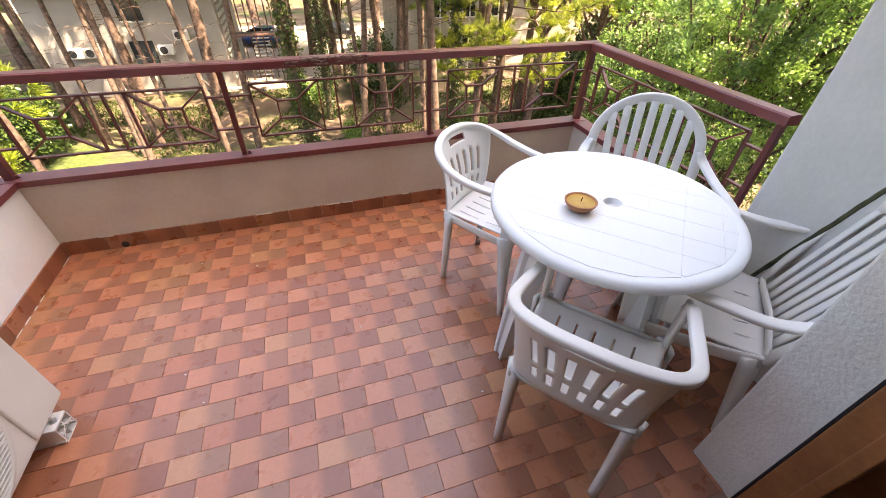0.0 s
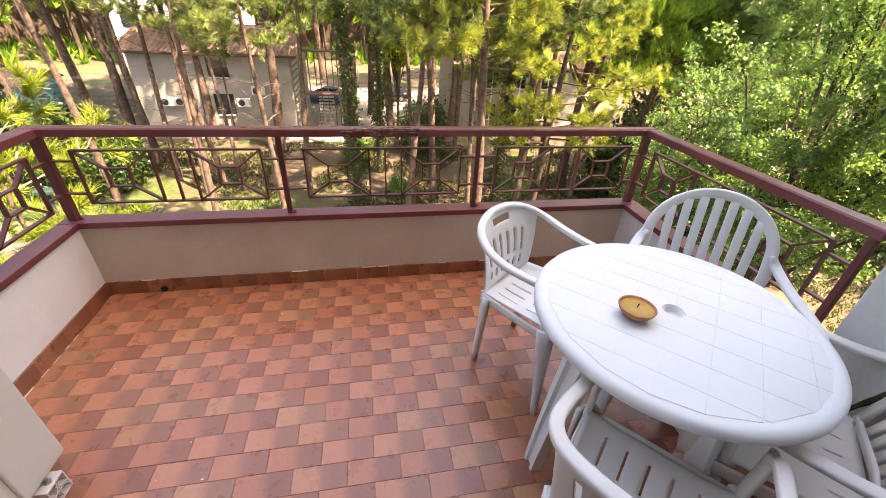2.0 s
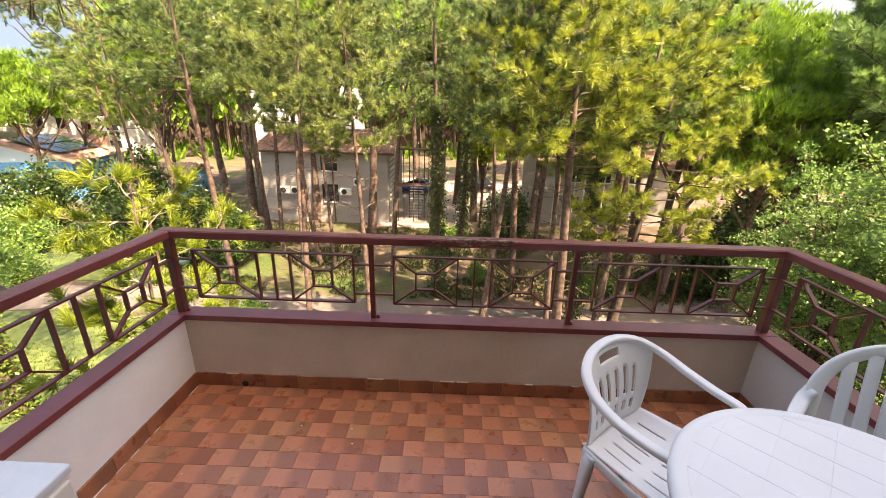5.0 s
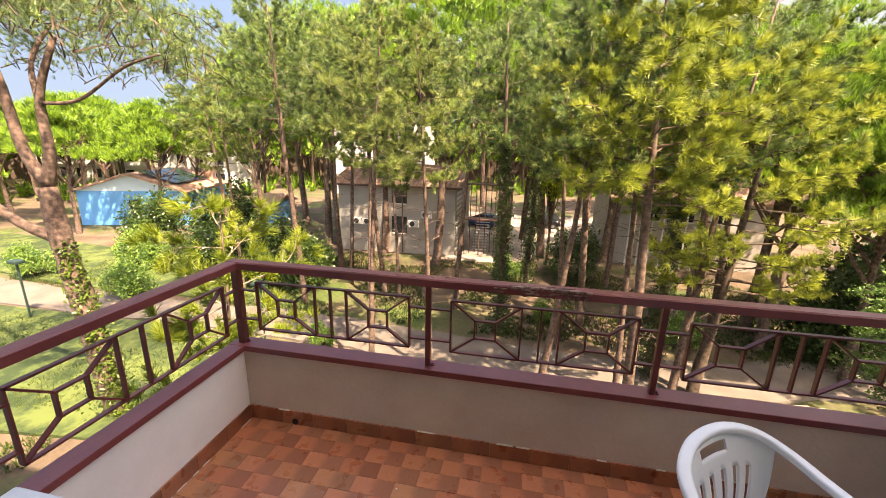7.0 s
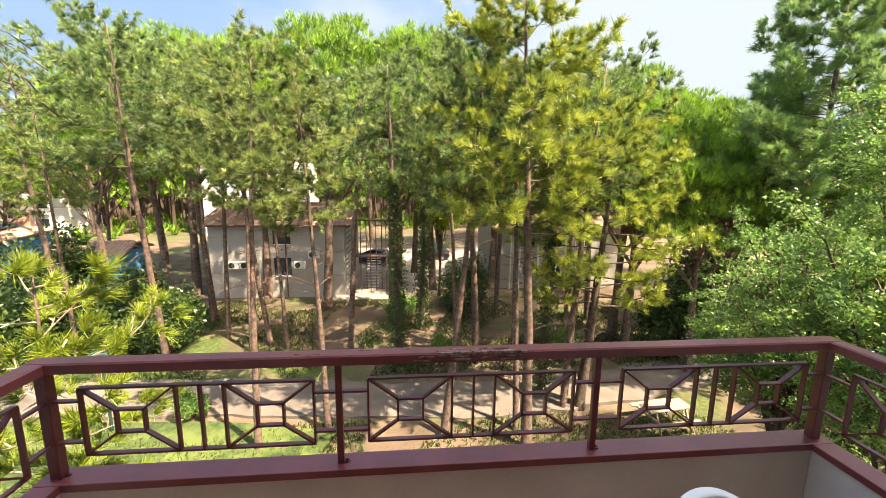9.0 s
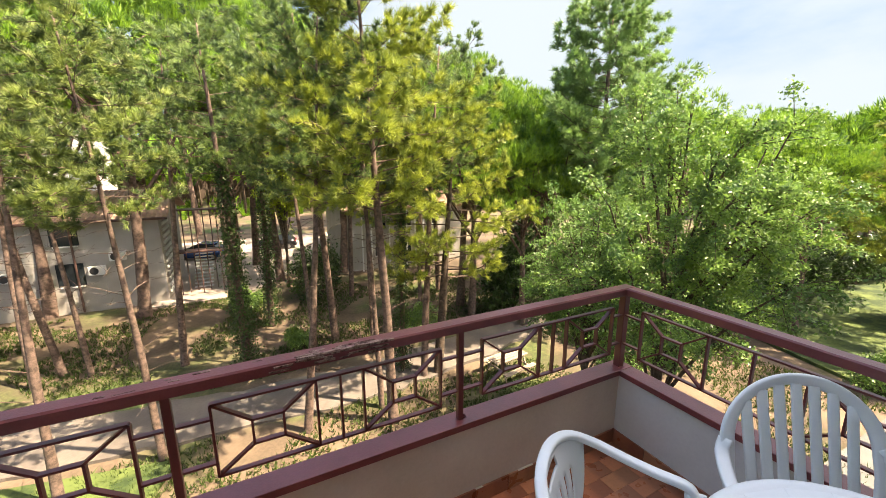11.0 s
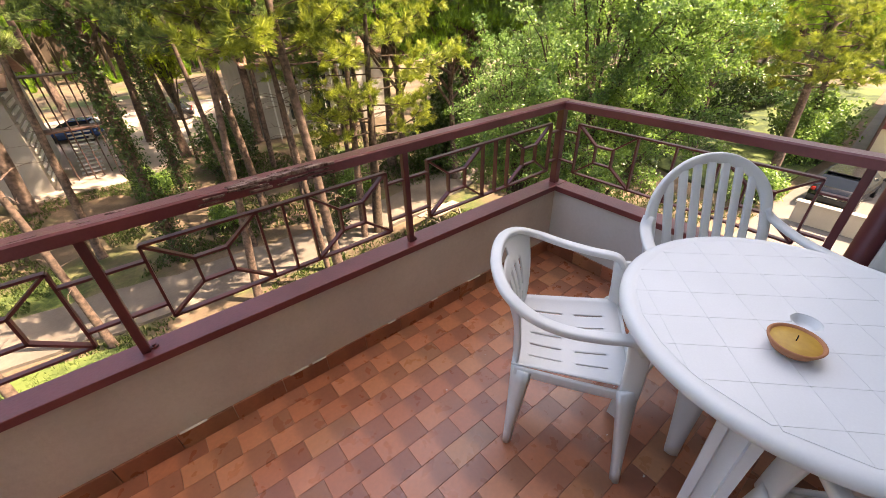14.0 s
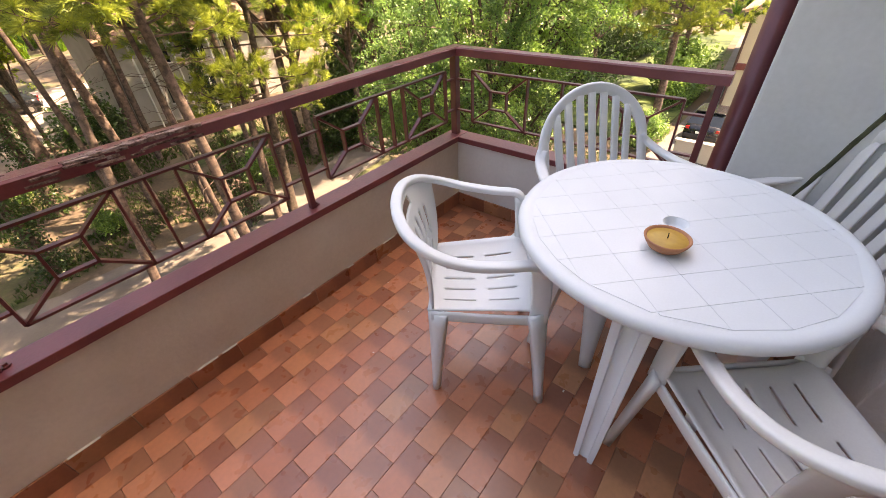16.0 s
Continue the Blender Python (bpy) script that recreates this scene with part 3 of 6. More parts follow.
def seat_shell(zf, zb, wf_, wb_, y0, y1, slot_rows, slots, thick=0.007):
    """A dished seat with slots that run from front to back."""
    us = breaks(slots, -1, 1, 24)
    vs = breaks(slot_rows, 0, 1, 18)

    def f(u, v):
        w = wb_ + (wf_ - wb_) * v
        y = y0 + (y1 - y0) * v
        z = zb + (zf - zb) * v - 0.018 * (1 - u * u) * math.sin(math.pi * min(1, v * 1.05)) + 0.022 * abs(u) ** 6
        if v > 0.86:
            z -= 0.9 * (v - 0.86) ** 2 + 0.05 * (v - 0.86)
            y -= 0.5 * (v - 0.86) ** 2
        return (u * w, y, z)

    return shell(us, vs, f, lambda u, v: any(a < u < b for a, b in slots) and any(a < v < b for a, b in slot_rows), thick)


def low_chair(label, mat, at):
    """Low-backed stacking armchair: a horseshoe rim runs from arm to arm round the back."""
    ch = thing("garden_chair", label, "chair", "chairs round the table", at=at)
    slots = [(c - 0.018, c + 0.018) for c in (-0.62, -0.31, 0.0, 0.31, 0.62)]
    part("seat", seat_shell(0.430, 0.412, 0.205, 0.178, -0.20, 0.175, [(0.14, 0.42), (0.54, 0.80)], slots), mat, ch, smooth=True)
    bm = bmesh.new()
    add_tube(bm, [(-0.2, 0.164, 0.404), (0, 0.169, 0.400), (0.2, 0.164, 0.404)], (0.006, 0.026), 8, True, True)
    part("apron", bm, mat, ch, smooth=True)
    # rim
    half = [(0.204, 0.150, 0.600), (0.208, 0.118, 0.638), (0.220, 0.03, 0.645), (0.230, -0.07, 0.660), (0.222, -0.16, 0.690), (0.178, -0.232, 0.725), (0.095, -0.272, 0.748)]
    keys = [(-x, y, z) for x, y, z in half] + [(0, -0.283, 0.756)] + half[::-1]
    rim = spline(keys, 64)
    bm = bmesh.new()
    add_tube(bm, rim, [(0.0175, 0.012)] * len(rim), 12, True, True)
    part("arm_rim", bm, mat, ch, smooth=True)
    # backrest between the seat and the rim
    bslots = [(c - 0.05, c + 0.05) for c in (-0.60, -0.36, -0.12, 0.12, 0.36, 0.60)]
    rows = [(0.14, 0.28), (0.36, 0.70)]
    grip = (0.84, 0.93)
    us, vs = breaks(bslots + [(-0.25, 0.25)], -1, 1, 30), breaks(rows + [grip], 0, 1, 16)

    def f(u, v):
        s = math.sin(u * 1.15)
        top = Vector((0.205 * s / math.sin(1.15), -0.279 + 0.085 * abs(u) ** 2.2, 0.750 - 0.045 * abs(u) ** 2.2))
        bot = Vector((0.175 * u, -0.203 + 0.02 * u * u, 0.415))
        p = bot.lerp(top, v)
        p.y -= 0.022 * math.sin(math.pi * v) * (1 - 0.6 * u * u) * -1
        return p

    def hole(u, v):
        if grip[0] < v < grip[1] and abs(u) < 0.25:
            return True
        return any(a < u < b for a, b in bslots) and any(a < v < b for a, b in rows)

    part("backrest", shell(us, vs, f, hole, 0.007), mat, ch, smooth=True)
    for s in (-1, 1):
        # flank from the seat's side to the arm, with its opening
        sup = [(s * 0.203, 0.150, 0.40), (s * 0.201, 0.150, 0.50), (s * 0.201, 0.140, 0.625)]
        bm = bmesh.new()
        add_tube(bm, spline(sup, 10), [(0.030, 0.010)] * 11, 10, True, True, (s, 0, 0))
        part("arm_support", bm, mat, ch, smooth=True)
        part("leg", leg((s * 0.2300, 0.185, 0), (s * 0.202, 0.145, 0.440), 0.013, 0.036, (s * 0.8, 0.6, 0)), mat, ch, smooth=True)
        part("leg", leg((s * 0.172, -0.19, 0), (s * 0.175, -0.165, 0.420), 0.013, 0.036, (s * 0.8, -0.6, 0)), mat, ch, smooth=True)
        bm = bmesh.new()
        add_tube(bm, spline([(s * 0.182, -0.19, 0.412), (s * 0.198, 0.0, 0.408), (s * 0.205, 0.155, 0.405)], 8), [(0.006, 0.02)] * 9, 8, True, True)
        part("side_rail", bm, mat, ch, smooth=True)
    return ch


def high_chair(label, mat, at):
    """High-backed armchair: an arched frame with upright slats, arms that sweep forward."""
    ch = thing("garden_armchair", label, "chair", "chairs round the table", at=at)
    slots = [(c - 0.014, c + 0.014) for c in (-0.55, -0.2, 0.2, 0.55)]
    part("seat", seat_shell(0.430, 0.405, 0.235, 0.205, -0.21, 0.24, [(0.10, 0.20)], slots), mat, ch, smooth=True)
    bm = bmesh.new()
    add_tube(bm, [(-0.228, 0.228, 0.400), (0, 0.234, 0.396), (0.228, 0.228, 0.400)], (0.006, 0.03), 8, True, True)
    part("apron", bm, mat, ch, smooth=True)

    def back(x, z):
        t = (z - 0.40) / 0.50
        return Vector((x, -0.205 - 0.155 * t + 0.12 * x * x * 4 * 0.6, z))

    arch = []
    for i in range(33):
        a = math.pi * i / 32
        x, z = 0.232 * math.cos(a), 0.69 + 0.200 * math.sin(a)
        arch.append(back(x, z))
    lead = [back(0.205, 0.42), back(0.222, 0.52), back(0.234, 0.61)]
    path = lead + arch + [Vector((-p.x, p.y, p.z)) for p in lead[::-1]]
    bm = bmesh.new()
    add_tube(bm, path, [(0.022, 0.009)] * len(path), 10, True, True, (0, -1, 0.25))
    part("back_frame", bm, mat, ch, smooth=True)
    for k in range(7):
        x = -0.165 + 0.055 * k
        top = 0.69 + 0.195 * math.sqrt(max(0, 1 - (x / 0.232) ** 2)) - 0.01
        pts = [back(x * (0.9 + 0.1 * i / 8), 0.44 + (top - 0.44) * i / 8) for i in range(9)]
        bm = bmesh.new()
        add_tube(bm, pts, [(0.0175, 0.005)] * 9, 8, True, True, (0, -1, 0.25))
        part("slat", bm, mat, ch, smooth=True)
    bm = bmesh.new()
    add_tube(bm, [back(-0.205, 0.43), back(0, 0.435), back(0.205, 0.43)], [(0.02, 0.008)] * 3, 8, True, True, (0, -1, 0.2))
    part("back_rail", bm, mat, ch, smooth=True)
    for s in (-1, 1):
        b0 = back(s * 0.236, 0.70)
        keys = [b0, Vector((s * 0.258, b0.y + 0.03, 0.66)), Vector((s * 0.288, -0.13, 0.630)), Vector((s * 0.292, 0.02, 0.640)), Vector((s * 0.282, 0.15, 0.650)), Vector((s * 0.262, 0.215, 0.630)), Vector((s * 0.254, 0.225, 0.58))]
        arm = spline(keys, 30)
        bm = bmesh.new()
        add_tube(bm, arm, [(0.021, 0.010)] * 31, 12, True, True)
        part("arm", bm, mat, ch, smooth=True)
        bm = bmesh.new()
        add_tube(bm, spline([(s * 0.256, 0.215, 0.60), (s * 0.248, 0.212, 0.50), (s * 0.24, 0.205, 0.40)], 8), [(0.032, 0.010)] * 9, 10, True, True, (s, 0, 0))
        part("arm_support", bm, mat, ch, smooth=True)
        part("leg", leg((s * 0.252, 0.225, 0), (s * 0.236, 0.185, 0.42), 0.022, 0.055, (s * 0.6, 0.8, 0)), mat, ch, smooth=True)
        part("leg", leg((s * 0.205, -0.235, 0), (s * 0.20, -0.17, 0.42), 0.020, 0.046, (s * 0.7, -0.7, 0)), mat, ch, smooth=True)
        bm = bmesh.new()
        add_tube(bm, spline([(s * 0.208, -0.2, 0.405), (s * 0.236, 0.0, 0.405), (s * 0.240, 0.215, 0.402)], 8), [(0.006, 0.026)] * 9, 8, True, True)
        part("side_rail", bm, mat, ch, smooth=True)
    return ch


def facing(x, y, fx, fy):
    return Matrix.Translation((x, y, 0.0)) @ Matrix.Rotation(math.atan2(fy, fx) - math.pi / 2, 4, "Z")


low_chair("white moulded plastic low-backed armchair turned towards the round table", PLASTIC, facing(2.240, -0.842, 0.60, -0.80) @ Matrix.Diagonal((1, 1, 0.982, 1)))
low_chair("ivory plastic low-backed armchair with a slotted seat pushed to the table", PLASTIC_OLD, facing(2.174, -1.685, 0.755, 0.655))
high_chair("white plastic high-backed slatted armchair in the balcony corner", PLASTIC, facing(2.75, -1.155, -0.55, -0.835))
high_chair("white plastic high-backed slatted armchair against the wing wall", PLASTIC_OLD, facing(2.715, -1.585, -0.67, 0.74))

# round table
TX, TY, TR = 2.424, -1.330, 0.425
table = thing("round_table", "round white plastic garden table with grooved top", "table", at=Matrix.Translation((TX, TY, 0)))
bm = bmesh.new()
add_lathe(bm, [(0, 0.700), (0.026, 0.700), (0.028, 0.7180), (0.388, 0.7180), (0.392, 0.7200), (0.408, 0.7205), (0.419, 0.716), (TR, 0.707), (TR, 0.693), (0.421, 0.688), (0.413, 0.690), (0.415, 0.702), (0.30, 0.706), (0.035, 0.706), (0.034, 0.690), (0, 0.690)], 96)
part("rim", bm, PLASTIC, table, smooth=True)
R0, GAP = 0.385, 0.0006
rot = Matrix.Rotation(radians(-45), 3, "Z")
for row in range(-4, 4):
    a0, a1 = row * 0.1 + GAP, (row + 1) * 0.1 - GAP
    cuts = [-0.4572 + 0.1143 * k for k in range(9)]
    for c0, c1 in zip(cuts, cuts[1:]):
        poly = []
        for i in range(13):
            poly.append((c0 + 0.0003 + (c1 - c0 - 0.0006) * i / 12, a0))
        for i in range(13):
            poly.append((c1 - 0.0003 - (c1 - c0 - 0.0006) * i / 12, a1))
        ins = [p for p in poly if math.hypot(*p) < R0]
        if len(ins) < 3:
            continue
        out = []
        for i, p in enumerate(poly):
            q = poly[(i + 1) % len(poly)]
            ip, iq = math.hypot(*p) < R0, math.hypot(*q) < R0
            if ip:
                out.append(p)
            if ip != iq:
                lo, hi = 0.0, 1.0
                for _ in range(20):
                    mid = (lo + hi) / 2
                    r = math.hypot(p[0] + (q[0] - p[0]) * mid, p[1] + (q[1] - p[1]) * mid)
                    if (r < R0) == ip:
                        lo = mid
                    else:
                        hi = mid
                out.append((p[0] + (q[0] - p[0]) * lo, p[1] + (q[1] - p[1]) * lo))
        HR = 0.033
        if any(math.hypot(*p) < HR for p in out):
            k0 = next(i for i, p in enumerate(out) if math.hypot(*p) > HR and math.hypot(*out[i - 1]) > HR)
            ring, out = out[k0:] + out[:k0], []
            for i, p in enumerate(ring):
                q = ring[(i + 1) % len(ring)]
                ip, iq = math.hypot(*p) > HR, math.hypot(*q) > HR
                if ip:
                    out.append(p)
                if ip != iq:
                    lo, hi = 0.0, 1.0
                    for _ in range(24):
                        mid = (lo + hi) / 2
                        if (math.hypot(p[0] + (q[0] - p[0]) * mid, p[1] + (q[1] - p[1]) * mid) > HR) == ip:
                            lo = mid
                        else:
                            hi = mid
                    x = (p[0] + (q[0] - p[0]) * lo, p[1] + (q[1] - p[1]) * lo)
                    if ip:
                        enter = x
                    else:
                        t0, t1 = math.atan2(enter[1], enter[0]), math.atan2(x[1], x[0])
                        t1 += 2 * math.pi * round((t0 - t1) / (2 * math.pi))
                        out += [(HR * math.cos(t0 + (t1 - t0) * g / 8), HR * math.sin(t0 + (t1 - t0) * g / 8)) for g in range(1, 8)]
                    out.append(x)
        bm = bmesh.new()
        top = [bm.verts.new(rot @ Vector((x, y, 0.7195))) for x, y in out]
        low = [bm.verts.new(rot @ Vector((x, y, 0.7175))) for x, y in out]
        bm.faces.new(top)
        for i in range(len(out)):
            j = (i + 1) % len(out)
            bm.faces.new((top[i], low[i], low[j], top[j]))
        part("panel", bm, PLASTIC, table)
for k in range(4):
    a = radians(2 + 90 * k)
    o = Vector((math.cos(a), math.sin(a), 0))
    s = Vector((-o.y, o.x, 0))
    bm = bmesh.new()
    rings = []
    for i in range(9):
        t = i / 8
        c = o * (0.345 - 0.10 * t ** 1.2) + Vector((0, 0, 0.706 * t))
        w, dp = 0.034 + 0.022 * t, 0.020 + 0.020 * t
        sec = [(-w, -dp), (-w * 0.9, dp), (-w * 0.45, dp), (-w * 0.38, dp * 0.45), (w * 0.38, dp * 0.45), (w * 0.45, dp), (w * 0.9, dp), (w, -dp)]
        rings.append([bm.verts.new(c + s * u + o * v) for u, v in sec])
    for r0, r1 in zip(rings, rings[1:]):
        for q in range(8):
            bm.faces.new((r0[q], r0[(q + 1) % 8], r1[(q + 1) % 8], r1[q]))
    for r in (rings[0], rings[-1]):
        bm.faces.new((r[0], r[1], r[2], r[3], r[4], r[5], r[6], r[7]))
    bmesh.ops.bevel(bm, geom=[e for e in bm.edges if e.calc_face_angle(0) > 0.6], offset=0.003, segments=1, affect="EDGES")
    part("leg", bm, PLASTIC, table)

# candle in a clay bowl
candle = thing("candle_bowl", "yellow citronella candle in a small terracotta bowl on the table", "candle", at=Matrix.Translation((2.285, -1.333, 0.7200)) @ Matrix.Scale(0.9, 4))
bm = bmesh.new()
add_lathe(bm, [(0, 0), (0.030, 0.0), (0.045, 0.010), (0.058, 0.030), (0.061, 0.038), (0.058, 0.040), (0.054, 0.037), (0.050, 0.030), (0, 0.028)], 40)
part("bowl", bm, TERRACOTTA, candle, smooth=True)
bm = bmesh.new()
add_lathe(bm, [(0.0545, 0.030), (0.052, 0.0335), (0.02, 0.0325), (0.006, 0.034), (0, 0.034)], 40)
part("wax", bm, WAX, candle, smooth=True)
part("wick", tube([(0, 0, 0.032), (0.001, 0, 0.042), (0.004, 0.001, 0.049)], 0.0016, 6), WICK, candle)

# outdoor unit of the air conditioner
AX0, AX1, AY0, AY1, AZ0, AZ1 = 0.10, 0.405, -1.88, -1.085, 0.085, 0.575
ac = thing("air_conditioner", "cream outdoor air conditioning unit on plastic feet beside the parapet", "air conditioner")
part("casing", box((AX0, AY0, AZ0), (AX1, AY1, AZ1 - 0.02), 0.012, 3), ACBODY, ac)
lid = part("lid", box((AX0 - 0.006, AY0 - 0.006, AZ1 - 0.032), (AX1 + 0.006, AY1 + 0.006, AZ1), 0.01, 3), ACTOP, ac, "weathered pale top plate with pressed ribs")
for k in range(3):
    y = AY0 + 0.14 + 0.22 * k
    part("rib", box((AX0 + 0.05, y, AZ1 - 0.004), (AX1 - 0.05, y + 0.09, AZ1 + 0.004), 0.003), ACTOP, lid)
front = part("front_panel", box((AX1 - 0.004, AY1 - 0.195, AZ0 + 0.02), (AX1 + 0.010, AY1 - 0.012, AZ1 - 0.042), 0.007, 3), ACBODY, ac)
CY, CZ, CR = AY1 - 0.43, (AZ0 + AZ1) / 2 - 0.01, 0.205
bm = bmesh.new()
add_lathe(bm, [(CR + 0.02, 0), (CR + 0.02, 0.008), (CR + 0.008, 0.012), (CR, 0.008), (CR, 0.0)], 48)
bm.transform(Matrix.Translation((AX1, CY, CZ)) @ Matrix.Rotation(radians(90), 4, "Y"))
grille = part("grille", bm, ACBODY, ac, "round fan grille with thin bars", True)
bm = bmesh.new()
add_lathe(bm, [(0, 0.0015), (CR, 0.0015)], 48)
bm.transform(Matrix.Translation((AX1, CY, CZ)) @ Matrix.Rotation(radians(90), 4, "Y"))
part("fan_opening", bm, GREY_WOOD, grille, "dim opening behind the bars")
for k in range(30):
    z = -CR + 0.0136 * (k + 0.5)
    h = math.sqrt(max(0.0, CR * CR - z * z))
    if h > 0.02:
        part("grille_bar", box((AX1 + 0.004, CY - h, CZ + z - 0.003), (AX1 + 0.012, CY + h, CZ + z + 0.003), 0.0015, 1), ACBODY, grille)
for a in range(6):
    d = radians(30 + 60 * a)
    part("spoke", tube([(AX1 + 0.007, CY + 0.05 * math.cos(d), CZ + 0.05 * math.sin(d)), (AX1 + 0.007, CY + CR * math.cos(d), CZ + CR * math.sin(d))], 0.003, 6), ACBODY, grille)
LY, LZ = AY1 - 0.135, 0.40
sticker = part("sticker", box((AX1 + 0.0095, LY - 0.033, LZ - 0.012), (AX1 + 0.0112, LY + 0.033, LZ + 0.012), 0.0004, 1), PAPER, ac, "small white inverter sticker")
txt = bpy.data.curves.new("lettering", "FONT")
txt.body, txt.size, txt.align_x, txt.align_y, txt.extrude = "INVERTER", 0.012, "CENTER", "CENTER", 0.0002
tmp = new("lettering_curve", txt)
tmp_eval = tmp.evaluated_get(bpy.context.evaluated_depsgraph_get())
tme = bpy.data.meshes.new_from_object(tmp_eval)
bpy.data.objects.remove(tmp)
tme.materials.clear()
tme.materials.append(INK)
tme.transform(Matrix.Translation((AX1 + 0.0115, LY, LZ - 0.003)) @ Matrix.Rotation(radians(90), 4, "Z") @ Matrix.Rotation(radians(90), 4, "X"))
lt = new("lettering", tme)
lt.parent = sticker
part("swoosh", tube([(AX1 + 0.0115, LY - 0.018, LZ + 0.003), (AX1 + 0.0115, LY + 0.003, LZ + 0.009), (AX1 + 0.0115, LY + 0.018, LZ + 0.004)], 0.0006, 6), INK, sticker)
for y in (AY1 - 0.12, AY0 + 0.12):
    foot = bmesh.new()
    x0, x1, z1 = AX0 - 0.03, AX1 + 0.03, 0.085
    add_box(foot, (x0, y - 0.040, 0.074), (x1, y + 0.040, z1), 0.002, 1)
    add_box(foot, (x0, y - 0.040, 0.0), (x1, y - 0.036, 0.074))
    add_box(foot, (x0, y + 0.036, 0.0), (x1, y + 0.040, 0.074))
    add_box(foot, (x0, y - 0.036, 0.0), (x1, y + 0.036, 0.004))
    for xx in (x0 + 0.001, x1 - 0.030):
        add_box(foot, (xx, y - 0.002, 0.004), (xx + 0.029, y + 0.002, 0.074))
        for s in (-1, 1):
            mm = Matrix.Translation((xx + 0.0145, y + s * 0.018, 0.038)) @ Matrix.Rotation(radians(45 * s), 4, "X")
            add_box(foot, (-0.0145, -0.0018, -0.038), (0.0145, 0.0018, 0.038), 0, 1, mm)
        add_box(foot, (xx, y - 0.036, 0.036), (xx + 0.029, y + 0.036, 0.040))
    fo = part("foot", foot, PLASTIC_OLD, ac, "white plastic foot with crossed ribs")
    bm = bmesh.new()
    add_lathe(bm, [(0, 0), (0.012, 0), (0.012, 0.008), (0.005, 0.008), (0.005, 0.022), (0, 0.022)], 6, (x1 - 0.018, y, z1))
    part("bolt", bm, STEEL, fo, "galvanised bolt")


# ---- outdoors ----
G = -7.3


def sheet(name, outline, z, mat, label, category, h=0.03):
    """A flat piece of ground with a small edge."""
    bm = bmesh.new()
    top = [bm.verts.new((x, y, z)) for x, y in outline]
    low = [bm.verts.new((x, y, z - h)) for x, y in outline]
    bm.faces.new(top)
    for i in range(len(top)):
        j = (i + 1) % len(top)
        bm.faces.new((top[i], low[i], low[j], top[j]))
    return structure(name, bm, mat, label, category)


def ground_material():
    m = material("woodland_ground", (0.150, 0.104, 0.070), (0.066, 0.047, 0.030), rough=0.95, scale=0.5, fine=9, amount=0.7, bump=0.5)
    n, l = m.node_tree.nodes, m.node_tree.links
    b = n["Principled BSDF"]
    old = b.inputs["Base Color"].links[0].from_socket
    geo = n.new("ShaderNodeNewGeometry")
    nz = n.new("ShaderNodeTexNoise")
    nz.inputs["Scale"].default_value, nz.inputs["Detail"].default_value = 0.22, 8
    l.new(geo.outputs["Position"], nz.inputs["Vector"])
    rng = n.new("ShaderNodeMapRange")
    rng.inputs["From Min"].default_value, rng.inputs["From Max"].default_value = 0.50, 0.66
    l.new(nz.outputs["Fac"], rng.inputs["Value"])
    mix = n.new("ShaderNodeMix")
    mix.data_type = "RGBA"
    l.new(rng.outputs["Result"], mix.inputs["Factor"])
    l.new(old, mix.inputs[6])
    blades = n.new("ShaderNodeTexNoise")
    blades.inputs["Scale"].default_value, blades.inputs["Detail"].default_value, blades.inputs["Roughness"].default_value = 5.0, 8, 0.7
    l.new(geo.outputs["Position"], blades.inputs["Vector"])
    turf = n.new("ShaderNodeValToRGB")
    turf.color_ramp.elements[0].position, turf.color_ramp.elements[0].color = 0.36, (0.022, 0.040, 0.009, 1)
    turf.color_ramp.elements[1].position, turf.color_ramp.elements[1].color = 0.66, (0.115, 0.125, 0.040, 1)
    turf.color_ramp.elements.new(0.52).color = (0.050, 0.082, 0.016, 1)
    l.new(blades.outputs["Fac"], turf.inputs[0])
    l.new(turf.outputs[0], mix.inputs[7])
    l.new(mix.outputs[2], b.inputs["Base Color"])
    return m


gx = np.concatenate([[-900, -300, -120], np.linspace(-60, 60, 61), [120, 300, 900]])
gy = np.concatenate([[-900, -200, -40], np.linspace(-8, 72, 41), [130, 300, 900]])
gv = [(x, y, G + (0.10 * noise.noise(Vector((x * 0.15, y * 0.15, 3))) - 0.06 if abs(x) < 70 and -10 < y < 75 else -0.1)) for x in gx for y in gy]
ny = len(gy)
gf = [(i * ny + j, (i + 1) * ny + j, (i + 1) * ny + j + 1, i * ny + j + 1) for i in range(len(gx) - 1) for j in range(ny - 1)]
ground = tagged(new("ground", raw_mesh("ground", gv, gf, [ground_material()])), "woodland ground of pine litter and thin grass", "ground", "", "structure")


def ribbon(pts, w, seed):
    c = spline([(x, y, 0) for x, y in pts], 60)
    rnd = random.Random(seed)
    L, R = [], []
    for i, p in enumerate(c):
        d = (c[min(i + 1, 60)] - c[max(i - 1, 0)]).normalized()
        s = Vector((-d.y, d.x, 0))
        L.append((p + s * (w / 2 + rnd.uniform(-0.2, 0.2)))[:2])
        R.append((p - s * (w / 2 + rnd.uniform(-0.2, 0.2)))[:2])
    return L + R[::-1]


